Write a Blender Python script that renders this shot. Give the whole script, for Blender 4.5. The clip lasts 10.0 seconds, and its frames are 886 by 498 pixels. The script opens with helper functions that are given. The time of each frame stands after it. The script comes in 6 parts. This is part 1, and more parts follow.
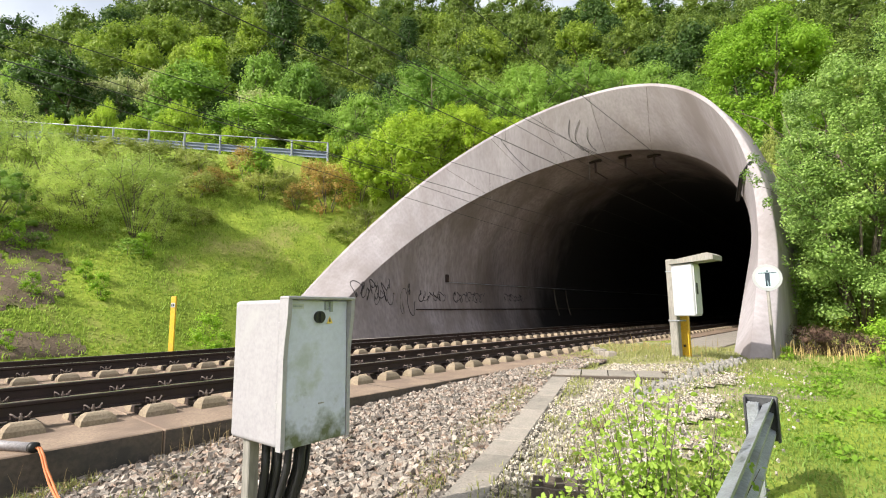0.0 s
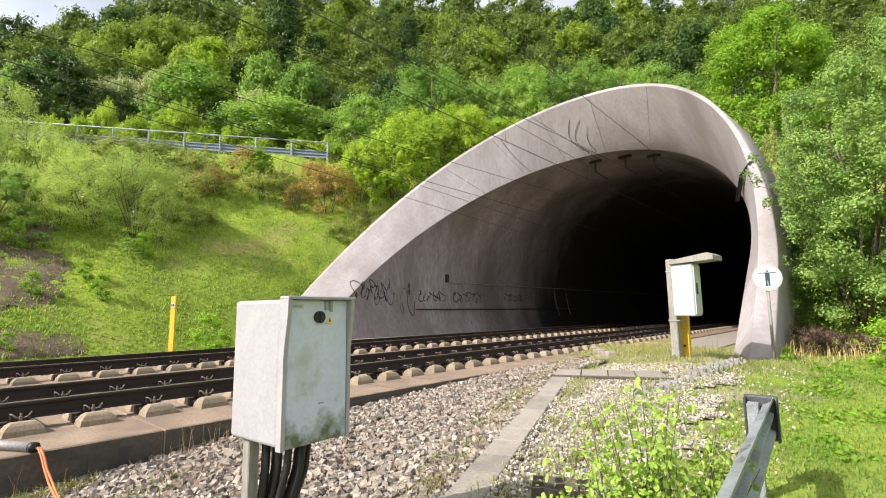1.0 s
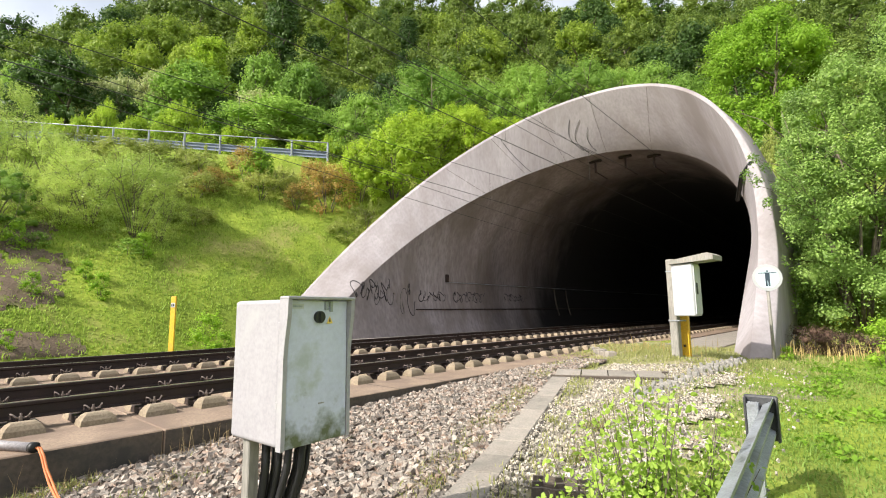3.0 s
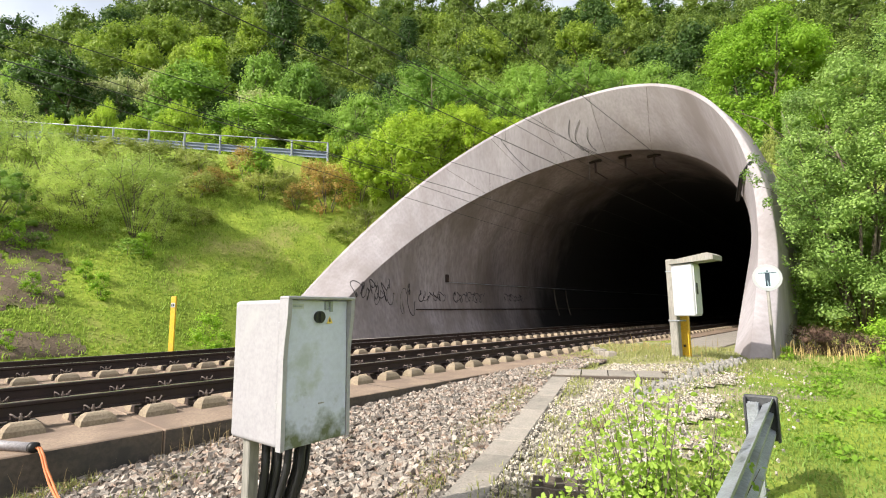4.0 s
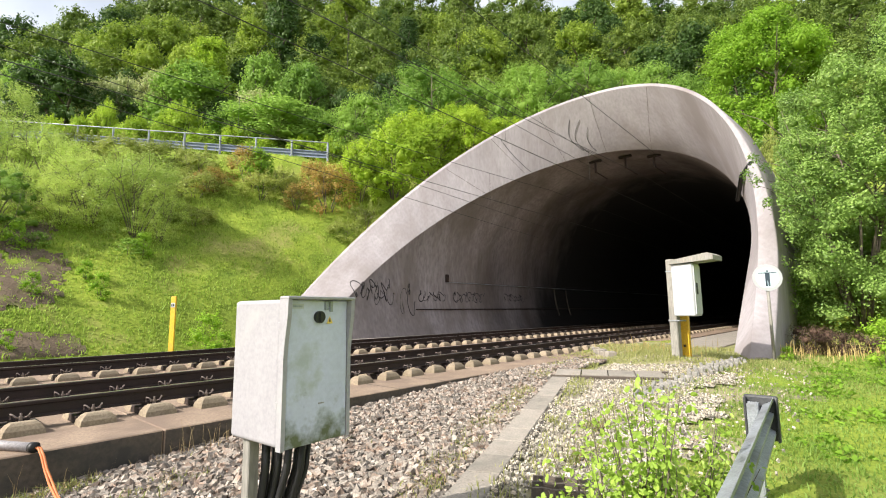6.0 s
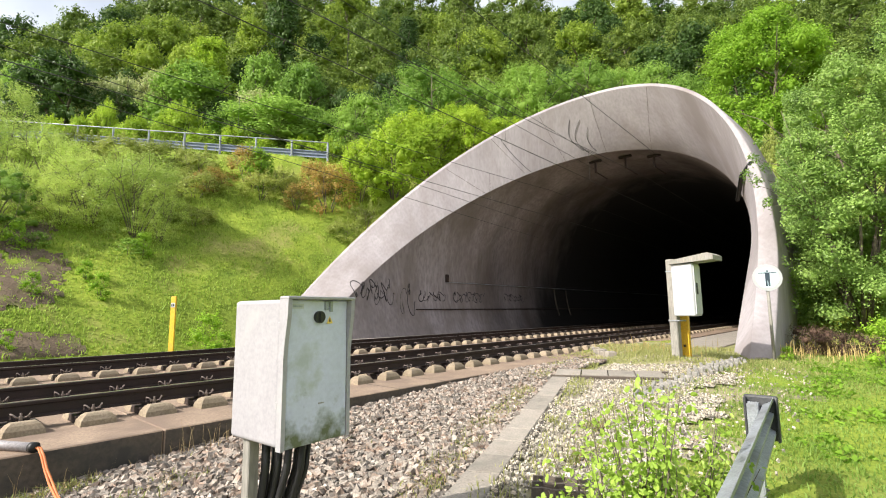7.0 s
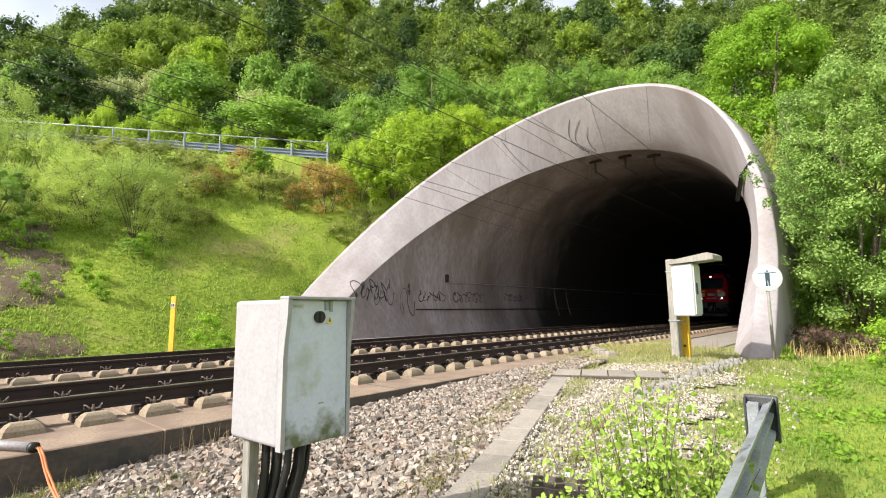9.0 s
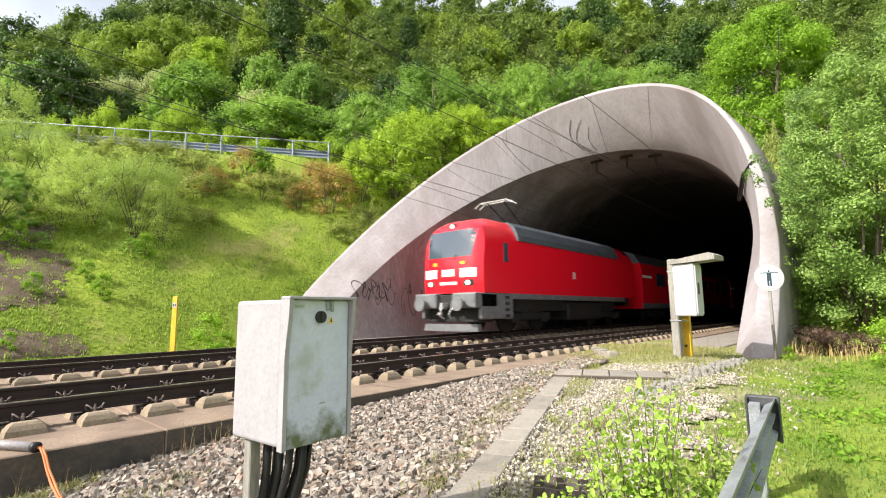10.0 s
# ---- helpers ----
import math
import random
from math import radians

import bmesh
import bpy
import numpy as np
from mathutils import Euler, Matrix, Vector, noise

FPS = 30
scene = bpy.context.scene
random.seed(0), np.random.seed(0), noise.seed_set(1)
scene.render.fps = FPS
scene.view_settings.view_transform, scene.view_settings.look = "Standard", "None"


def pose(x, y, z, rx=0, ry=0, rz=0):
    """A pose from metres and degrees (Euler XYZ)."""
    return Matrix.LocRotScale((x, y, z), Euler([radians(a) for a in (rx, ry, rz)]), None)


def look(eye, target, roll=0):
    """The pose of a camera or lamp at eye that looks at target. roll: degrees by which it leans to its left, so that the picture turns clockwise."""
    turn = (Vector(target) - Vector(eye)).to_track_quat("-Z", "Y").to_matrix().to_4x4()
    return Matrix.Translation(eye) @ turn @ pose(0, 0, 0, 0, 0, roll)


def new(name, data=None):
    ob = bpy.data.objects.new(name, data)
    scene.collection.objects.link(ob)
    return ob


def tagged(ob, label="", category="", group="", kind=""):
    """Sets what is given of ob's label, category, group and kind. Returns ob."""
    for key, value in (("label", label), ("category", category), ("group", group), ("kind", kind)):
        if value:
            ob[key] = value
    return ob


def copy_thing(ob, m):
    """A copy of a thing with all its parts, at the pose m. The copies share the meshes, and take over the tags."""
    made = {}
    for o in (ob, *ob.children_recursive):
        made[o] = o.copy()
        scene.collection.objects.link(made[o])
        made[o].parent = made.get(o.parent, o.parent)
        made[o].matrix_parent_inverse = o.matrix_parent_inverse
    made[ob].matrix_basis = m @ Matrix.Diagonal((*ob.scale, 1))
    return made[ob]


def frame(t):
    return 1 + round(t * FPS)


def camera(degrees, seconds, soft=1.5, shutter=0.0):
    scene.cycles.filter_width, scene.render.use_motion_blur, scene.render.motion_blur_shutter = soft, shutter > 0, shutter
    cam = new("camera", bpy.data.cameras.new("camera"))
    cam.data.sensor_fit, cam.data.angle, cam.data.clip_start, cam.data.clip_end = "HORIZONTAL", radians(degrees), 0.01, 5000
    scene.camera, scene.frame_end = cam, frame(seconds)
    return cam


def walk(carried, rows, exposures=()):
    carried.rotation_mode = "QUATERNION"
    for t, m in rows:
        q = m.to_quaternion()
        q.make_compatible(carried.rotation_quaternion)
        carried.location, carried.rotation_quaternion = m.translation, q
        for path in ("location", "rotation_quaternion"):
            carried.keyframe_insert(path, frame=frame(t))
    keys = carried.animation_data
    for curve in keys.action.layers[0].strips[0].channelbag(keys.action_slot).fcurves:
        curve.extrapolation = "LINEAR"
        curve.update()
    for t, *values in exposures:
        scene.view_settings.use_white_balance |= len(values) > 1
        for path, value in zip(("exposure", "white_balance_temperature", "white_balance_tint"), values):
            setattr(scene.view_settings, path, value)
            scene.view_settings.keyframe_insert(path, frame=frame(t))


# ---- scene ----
YAW, PITCH, ROLL = 0.7161, 0.1289, -0.0103
EYE = Vector((0.0, 0.0, 0.936))
cam = camera(85.08, 10.0, soft=1.05, shutter=0.1)


def aim(dyaw=0.0, dpitch=0.0):
    """The camera's pose, turned from its rest by small angles."""
    y, p = YAW + dyaw, PITCH + dpitch
    way = Vector((-math.sin(y) * math.cos(p), math.cos(y) * math.cos(p), math.sin(p)))
    return look(EYE, EYE + way, math.degrees(ROLL))


walk(cam, [(0.0, aim()), (9.2, aim()), (9.6, aim(0.0002)), (10.0, aim(0.0024, 0.0))],
     exposures=[(0.0, 0.83), (2.5, 0.85), (5.0, 0.88), (7.5, 0.90), (10.0, 0.93)])

# ---- light ----
TO_SUN = Vector((-0.27, -0.74, 0.615)).normalized()
world = bpy.data.worlds.new("world")
scene.world = world
world.use_nodes = True
wn = world.node_tree.nodes
sky = wn.new("ShaderNodeTexSky")
sky.sky_type, sky.sun_disc = "NISHITA", False
sky.sun_elevation = math.asin(TO_SUN.z)
sky.sun_rotation = math.atan2(TO_SUN.x, TO_SUN.y)
sky.air_density, sky.dust_density = 0.8, 6.0
wn["Background"].inputs["Strength"].default_value = 0.115
# thin high cloud over the whole sky
cloud = wn.new("ShaderNodeTexNoise")
cloud.inputs["Scale"].default_value, cloud.inputs["Detail"].default_value = 3.2, 6
spread = wn.new("ShaderNodeMapRange")
spread.inputs["From Min"].default_value, spread.inputs["From Max"].default_value = 0.36, 0.66
spread.inputs["To Min"].default_value, spread.inputs["To Max"].default_value = 0.35, 0.9
veil = wn.new("ShaderNodeMix")
veil.data_type = "RGBA"
veil.inputs[7].default_value = (6.0, 6.3, 6.6, 1)
world.node_tree.links.new(cloud.outputs["Fac"], spread.inputs["Value"])
world.node_tree.links.new(spread.outputs["Result"], veil.inputs["Factor"])
world.node_tree.links.new(sky.outputs["Color"], veil.inputs[6])
world.node_tree.links.new(veil.outputs[2], wn["Background"].inputs["Color"])
sun_data = bpy.data.lights.new("sun", "SUN")
sun_data.energy, sun_data.angle, sun_data.color = 4.3, radians(0.55), (1.0, 0.955, 0.87)
sun = new("sun", sun_data)
sun.matrix_world = look(TO_SUN * 60, (0, 0, 0))


# ---- materials ----
def material(name, low, high, scale=3.0, rough=0.8, bump=0.2, fine=40.0, metal=0.0, stain=None, stain_scale=0.6,
             stain_amount=0.5, vary=0.0, streak=1.0, distance=0.01, spec=0.5, grit=0.5, depth_dark=None, algae=None, island=False):
    """Two colours mixed by coarse and fine noise, an optional stain of larger spots, and relief."""
    m = bpy.data.materials.new(name)
    m.use_nodes = True
    nt = m.node_tree
    n, l = nt.nodes, nt.links
    b = n["Principled BSDF"]
    geo = n.new("ShaderNodeNewGeometry")
    co = n.new("ShaderNodeMapping")
    co.inputs["Scale"].default_value = (1, 1, 1 / streak)
    l.new(geo.outputs["Position"], co.inputs["Vector"])

    def tex(s, detail=4):
        t = n.new("ShaderNodeTexNoise")
        t.inputs["Scale"].default_value, t.inputs["Detail"].default_value = s, detail
        t.inputs["Roughness"].default_value = 0.62
        l.new(co.outputs["Vector"], t.inputs["Vector"])
        return t.outputs["Fac"]

    def mix(fac, a, c):
        x = n.new("ShaderNodeMix")
        x.data_type = "RGBA"
        for sock, v in ((x.inputs["Factor"], fac), (x.inputs[6], a), (x.inputs[7], c)):
            if hasattr(v, "is_linked"):
                l.new(v, sock)
            else:
                sock.default_value = v if isinstance(v, float) else (*v, 1)
        return x.outputs[2]

    def ramp(fac, lo, hi):
        r = n.new("ShaderNodeMapRange")
        r.inputs["From Min"].default_value, r.inputs["From Max"].default_value = lo, hi
        l.new(fac, r.inputs["Value"])
        return r.outputs["Result"]

    col = mix(ramp(tex(scale), 0.3, 0.7), low, high)
    fine_tex = tex(fine, 6)
    dark = n.new("ShaderNodeMix")
    dark.data_type, dark.blend_type = "RGBA", "MULTIPLY"
    dark.inputs["Factor"].default_value = grit
    l.new(col, dark.inputs[6])
    l.new(ramp(fine_tex, 0.2, 0.62), dark.inputs[7])
    col = dark.outputs[2]
    if stain:
        s = ramp(tex(stain_scale, 5), 0.62 - 0.3 * stain_amount, 0.75 - 0.2 * stain_amount)
        col = mix(s, col, stain)
    if depth_dark:
        # the bore's shade painted in: blackens from the mouth inwards, in ragged clouds
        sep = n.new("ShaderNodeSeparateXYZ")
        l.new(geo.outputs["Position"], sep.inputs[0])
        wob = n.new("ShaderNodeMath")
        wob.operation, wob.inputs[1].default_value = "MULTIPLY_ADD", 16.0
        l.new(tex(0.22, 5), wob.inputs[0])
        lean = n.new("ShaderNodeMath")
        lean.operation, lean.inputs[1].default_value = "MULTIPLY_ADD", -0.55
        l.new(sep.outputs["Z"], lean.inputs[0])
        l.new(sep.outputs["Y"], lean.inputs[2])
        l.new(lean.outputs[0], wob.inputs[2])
        col = mix(ramp(wob.outputs[0], depth_dark[0] + 8, depth_dark[1] + 8), col, (0.006, 0.005, 0.005))
    if algae:
        # green-black film creeping up from the lower edge
        sep = n.new("ShaderNodeSeparateXYZ")
        l.new(geo.outputs["Position"], sep.inputs[0])
        wob = n.new("ShaderNodeMath")
        wob.operation, wob.inputs[1].default_value = "MULTIPLY_ADD", -0.85
        l.new(tex(6.5, 5), wob.inputs[0])
        l.new(sep.outputs["Z"], wob.inputs[2])
        col = mix(ramp(wob.outputs[0], algae[1], algae[0]), col, (0.11, 0.125, 0.065))
    if island:
        # each loose stone has its own tone
        tone = n.new("ShaderNodeMix")
        tone.data_type, tone.blend_type = "RGBA", "MULTIPLY"
        tone.inputs["Factor"].default_value = 1.0
        rng = n.new("ShaderNodeMapRange")
        rng.inputs["To Min"].default_value, rng.inputs["To Max"].default_value = 0.32, 1.42
        l.new(geo.outputs["Random Per Island"], rng.inputs["Value"])
        l.new(col, tone.inputs[6])
        l.new(rng.outputs["Result"], tone.inputs[7])
        tone.clamp_result = False
        col = tone.outputs[2]
    if vary:
        oi = n.new("ShaderNodeObjectInfo")
        hv = n.new("ShaderNodeHueSaturation")
        l.new(ramp(oi.outputs["Random"], 0, 1), hv.inputs["Fac"])
        hv.inputs["Value"].default_value = 1 - vary
        hv.inputs["Hue"].default_value = 0.5 + 0.02 * vary
        l.new(col, hv.inputs["Color"])
        col = hv.outputs["Color"]
    l.new(col, b.inputs["Base Color"])
    b.inputs["Roughness"].default_value, b.inputs["Metallic"].default_value = rough, metal
    b.inputs["Specular IOR Level"].default_value = spec
    if bump:
        bp = n.new("ShaderNodeBump")
        bp.inputs["Strength"].default_value, bp.inputs["Distance"].default_value = bump, distance
        l.new(fine_tex, bp.inputs["Height"])
        l.new(bp.outputs["Normal"], b.inputs["Normal"])
    return m


def leafy(name, low, high, through_amount=0.35, rough=0.55):
    """Leaves: colour by leaf, part of the light passes through."""
    m = bpy.data.materials.new(name)
    m.use_nodes = True
    n, l = m.node_tree.nodes, m.node_tree.links
    b, out = n["Principled BSDF"], n["Material Output"]
    geo, oi = n.new("ShaderNodeNewGeometry"), n.new("ShaderNodeObjectInfo")
    noise_tex = n.new("ShaderNodeTexNoise")
    noise_tex.inputs["Scale"].default_value = 0.9
    l.new(geo.outputs["Position"], noise_tex.inputs["Vector"])
    add = n.new("ShaderNodeMath")
    add.operation = "MULTIPLY_ADD"
    add.inputs[1].default_value = 0.45
    l.new(geo.outputs["Random Per Island"], add.inputs[0])
    sc = n.new("ShaderNodeMath")
    sc.operation = "MULTIPLY"
    sc.inputs[1].default_value = 0.6
    l.new(noise_tex.outputs["Fac"], sc.inputs[0])
    l.new(sc.outputs[0], add.inputs[2])
    cr = n.new("ShaderNodeMix")
    cr.data_type = "RGBA"
    cr.inputs[6].default_value, cr.inputs[7].default_value = (*low, 1), (*high, 1)
    l.new(add.outputs[0], cr.inputs["Factor"])
    hv = n.new("ShaderNodeHueSaturation")
    l.new(oi.outputs["Random"], hv.inputs["Fac"])
    hv.inputs["Value"].default_value, hv.inputs["Hue"].default_value = 0.72, 0.512
    l.new(cr.outputs[2], hv.inputs["Color"])
    l.new(hv.outputs["Color"], b.inputs["Base Color"])
    b.inputs["Roughness"].default_value = rough
    b.inputs["Specular IOR Level"].default_value = 0.25
    tr = n.new("ShaderNodeBsdfTranslucent")
    l.new(hv.outputs["Color"], tr.inputs["Color"])
    ms = n.new("ShaderNodeMixShader")
    ms.inputs["Fac"].default_value = through_amount
    l.new(b.outputs[0], ms.inputs[1])
    l.new(tr.outputs[0], ms.inputs[2])
    l.new(ms.outputs[0], out.inputs["Surface"])
    return m


def plain(name, col, rough=0.5, metal=0.0, glow=0.0, coat=0.0):
    m = bpy.data.materials.new(name)
    m.use_nodes = True
    b = m.node_tree.nodes["Principled BSDF"]
    b.inputs["Base Color"].default_value = (*col, 1)
    b.inputs["Roughness"].default_value, b.inputs["Metallic"].default_value = rough, metal
    b.inputs["Coat Weight"].default_value = coat
    if glow:
        b.inputs["Emission Color"].default_value, b.inputs["Emission Strength"].default_value = (*col, 1), glow
    return m


CONCRETE = material("portal_concrete", (0.275, 0.248, 0.262), (0.365, 0.334, 0.348), 0.5, 0.85, 0.2, 9, stain=(0.20, 0.172, 0.17),
                    stain_scale=0.28, stain_amount=0.5, streak=4.0, distance=0.02, grit=0.28)
# lining concrete, with the darkness of the bore put into its colour by depth
SHADED_LINING = material("tunnel_lining", (0.265, 0.230, 0.232), (0.375, 0.330, 0.333), 0.4, 0.9, 0.25, 7, stain=(0.17, 0.14, 0.125), stain_scale=0.3, stain_amount=0.6,
                streak=3.0, distance=0.03, depth_dark=(20.0, 29.0))
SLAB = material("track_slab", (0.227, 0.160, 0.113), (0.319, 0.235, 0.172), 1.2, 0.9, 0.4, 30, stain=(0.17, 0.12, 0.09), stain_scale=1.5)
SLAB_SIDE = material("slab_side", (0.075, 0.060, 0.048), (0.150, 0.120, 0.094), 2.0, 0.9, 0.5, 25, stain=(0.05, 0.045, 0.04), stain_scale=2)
BLOCK = material("rail_seat_concrete", (0.245, 0.190, 0.128), (0.345, 0.276, 0.196), 3, 0.9, 0.4, 40, vary=0.2)
RUST = material("rail_rust", (0.017, 0.009, 0.007), (0.036, 0.018, 0.014), 4, 0.75, 0.3, 60)
STEEL = material("rail_head_steel", (0.42, 0.40, 0.40), (0.55, 0.53, 0.52), 5, 0.28, 0.05, 80, metal=0.9)
CLIP = material("clip_steel", (0.17, 0.13, 0.115), (0.28, 0.23, 0.21), 8, 0.55, 0.2, 80, metal=0.4)
GALV = material("galvanised_steel", (0.31, 0.335, 0.37), (0.43, 0.46, 0.50), 6, 0.5, 0.08, 60, metal=0.35, stain=(0.18, 0.19, 0.2), stain_scale=3)
# galvanised steel darkened and blued, so the beam seems lit by sky alone
SKYLIT_STEEL = material("galvanised_steel_skylit", (0.20, 0.24, 0.32), (0.28, 0.32, 0.41), 6, 0.5, 0.08, 60, metal=0.3)
PAVER = material("grey_concrete", (0.30, 0.262, 0.222), (0.42, 0.375, 0.328), 3, 0.9, 0.4, 50, stain=(0.22, 0.2, 0.17), stain_scale=3, vary=0.25)
YELLOW = material("yellow_paint", (0.648, 0.387, 0.018), (0.720, 0.450, 0.027), 3, 0.5, 0.1, 40, stain=(0.5, 0.3, 0.05), stain_scale=5, stain_amount=0.3)
POLE = material("weathered_post", (0.227, 0.214, 0.189), (0.336, 0.319, 0.290), 4, 0.85, 0.3, 40, streak=5)
WHITE = material("white_enamel", (0.41, 0.42, 0.44), (0.47, 0.48, 0.50), 2, 0.45, 0.04, 30, grit=0.08)
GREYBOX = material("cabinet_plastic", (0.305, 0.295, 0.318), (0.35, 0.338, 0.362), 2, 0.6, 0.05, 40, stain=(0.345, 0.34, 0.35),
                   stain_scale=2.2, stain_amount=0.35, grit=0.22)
# the body's plastic again, painted lighter and bluer to lift the shaded door side
DOORBOX_LIFTED = material("cabinet_plastic_shade_lifted", (0.49, 0.515, 0.64), (0.56, 0.585, 0.72), 2, 0.6, 0.05, 40, stain=(0.40, 0.43, 0.45), stain_scale=4.0,
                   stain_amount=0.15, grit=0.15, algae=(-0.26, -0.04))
BLACK = plain("black_rubber", (0.012, 0.012, 0.013), 0.5)
ORANGE = plain("orange_cable", (0.55, 0.16, 0.05), 0.6)
PVC = material("grey_pvc", (0.30, 0.28, 0.29), (0.40, 0.37, 0.38), 4, 0.5, 0.1, 40)
TAR = material("road_asphalt", (0.045, 0.045, 0.045), (0.07, 0.07, 0.068), 3, 0.9, 0.3, 60)
BARK = material("bark", (0.10, 0.08, 0.06), (0.19, 0.155, 0.12), 6, 0.9, 0.5, 30, streak=4)
PAINTLINE = plain("dark_spray_paint", (0.035, 0.03, 0.035), 0.8)


# ---- mesh helpers ----
def part(name, bm, mat, parent=None, label="", smooth=False):
    me = bpy.data.meshes.new(name)
    bm.to_mesh(me)
    bm.free()
    mats = mat if isinstance(mat, (list, tuple)) else [mat]
    for k in mats:
        me.materials.append(k)
    if smooth:
        me.polygons.foreach_set("use_smooth", [True] * len(me.polygons))
    ob = new(name, me)
    if parent:
        ob.parent = parent
    if label:
        ob["label"] = label
    return ob


def mesh_part(name, verts, faces, mat, parent=None, smooth=False):
    me = bpy.data.meshes.new(name)
    me.from_pydata([tuple(v) for v in verts], [], [tuple(f) for f in faces])
    me.update()
    for k in (mat if isinstance(mat, (list, tuple)) else [mat]):
        me.materials.append(k)
    if smooth:
        me.polygons.foreach_set("use_smooth", [True] * len(me.polygons))
    ob = new(name, me)
    if parent:
        ob.parent = parent
    return ob


def box(bm, lo, hi, bevel=0.0, m=None, seg=1):
    c = [(a + b) / 2 for a, b in zip(lo, hi)]
    s = [b - a for a, b in zip(lo, hi)]
    g = bmesh.ops.create_cube(bm, size=1, matrix=(m or Matrix()) @ Matrix.Translation(c) @ Matrix.Diagonal((*s, 1)))
    if bevel:
        es = {e for v in g["verts"] for e in v.link_edges}
        bmesh.ops.bevel(bm, geom=list(es), offset=bevel, segments=seg, affect="EDGES", profile=0.5)
    return bm


def rod(bm, a, b, r, n=8, r2=None):
    a, b = Vector(a), Vector(b)
    d = b - a
    m = Matrix.Translation((a + b) / 2) @ d.to_track_quat("Z", "Y").to_matrix().to_4x4()
    bmesh.ops.create_cone(bm, cap_ends=True, segments=n, radius1=r, radius2=r if r2 is None else r2, depth=d.length, matrix=m)
    return bm


def tube(bm, pts, r, n=6):
    """A bent pipe through the points."""
    pts = [Vector(p) for p in pts]
    rings = []
    for i, p in enumerate(pts):
        d = (pts[min(i + 1, len(pts) - 1)] - pts[max(i - 1, 0)]).normalized()
        u = d.cross(Vector((0.31, 0.17, 0.93))).normalized()
        w = d.cross(u)
        rr = r[i] if isinstance(r, (list, tuple)) else r
        rings.append([bm.verts.new(p + rr * (u * math.cos(2 * math.pi * k / n) + w * math.sin(2 * math.pi * k / n))) for k in range(n)])
    for a, b in zip(rings, rings[1:]):
        for k in range(n):
            bm.faces.new((a[k], a[(k + 1) % n], b[(k + 1) % n], b[k]))
    bm.faces.new(rings[0][::-1])
    bm.faces.new(rings[-1])
    return bm


def extrude(bm, profile, m0, m1):
    """A prism: the closed profile (x, z) carried from the pose m0 to m1 (its own y is the axis)."""
    a = [bm.verts.new(m0 @ Vector((x, 0, z))) for x, z in profile]
    b = [bm.verts.new(m1 @ Vector((x, 0, z))) for x, z in profile]
    k = len(profile)
    for i in range(k):
        bm.faces.new((a[i], a[(i + 1) % k], b[(i + 1) % k], b[i]))
    bm.faces.new(a[::-1])
    bm.faces.new(b)
    return bm


def thing(name, label, category, group="", at=None):
    e = tagged(new(name), label, category, group)
    if at is not None:
        e.matrix_basis = at
    return e


def smooth_step(a, b, x):
    t = min(1.0, max(0.0, (x - a) / (b - a)))
    return t * t * (3 - 2 * t)


# ---- the lie of the land ----
RAIL = (-7.11, -8.615, -11.98, -13.485)      # the four rails' centre lines
NEAR_TRACK, FAR_TRACK = -7.8625, -12.7325
SLAB_TOP, SLAB_HALF, SLAB_EDGE = -0.30, 1.29, -5.85
TX, TZ, TR = -9.60, 2.69, 6.80               # tunnel axis, height and radius
RIM_R = 9.5
TUNNEL_END = 560.0


VIEW, SIDE = Vector((-0.657, 0.754)), Vector((0.754, 0.657))


def spot(across, away):
    """A place on the ground from its distances across and along the line of sight over the railway."""
    return VIEW * away + SIDE * across


def rim_r(a):
    """The flared collar's radius by the angle round the arch; the flare dies out on the valley side."""
    return hug(a, 7.28 + 2.22 * smooth_step(radians(3), radians(90.6), a) - 1.18 * smooth_step(radians(100), radians(180), a))


def hug(a, r):
    """The valley-side wall stands upright below the springing."""
    return r / math.cos(a) if -0.7 < a < 0 else r


def bore(a):
    return hug(a, TR)


def mouth_y(a):
    """Where the lining ends and the flared collar begins."""
    x, z = TX + bore(a) * math.cos(a), TZ + bore(a) * math.sin(a)
    return 12.85 + 0.349 * (x + 10) + 1.296 * z


def rim_y(a):
    """The collar's slanted front."""
    x, z = TX + rim_r(a) * math.cos(a), TZ + rim_r(a) * math.sin(a)
    return 10.49 + 0.095 * (x + 10) + 1.068 * z + 3.36 * (1 - smooth_step(radians(-14), radians(67.4), a))


def low_ground(x, y):
    z = min(-0.33, -0.69 + 0.031 * max(y, -6.0))
    up = smooth_step(12.6, 13.6, y + 0.9 * (x + 5.5)) * smooth_step(-6.5, -6.3, x) * smooth_step(-2.2, -3.2, x)
    return z + up * (-0.16 - z)


def crest(across):
    """Height of the road along the top of the cutting."""
    return 10.83 - 0.084 * (min(12.0, max(-36.0, across)) + 13)


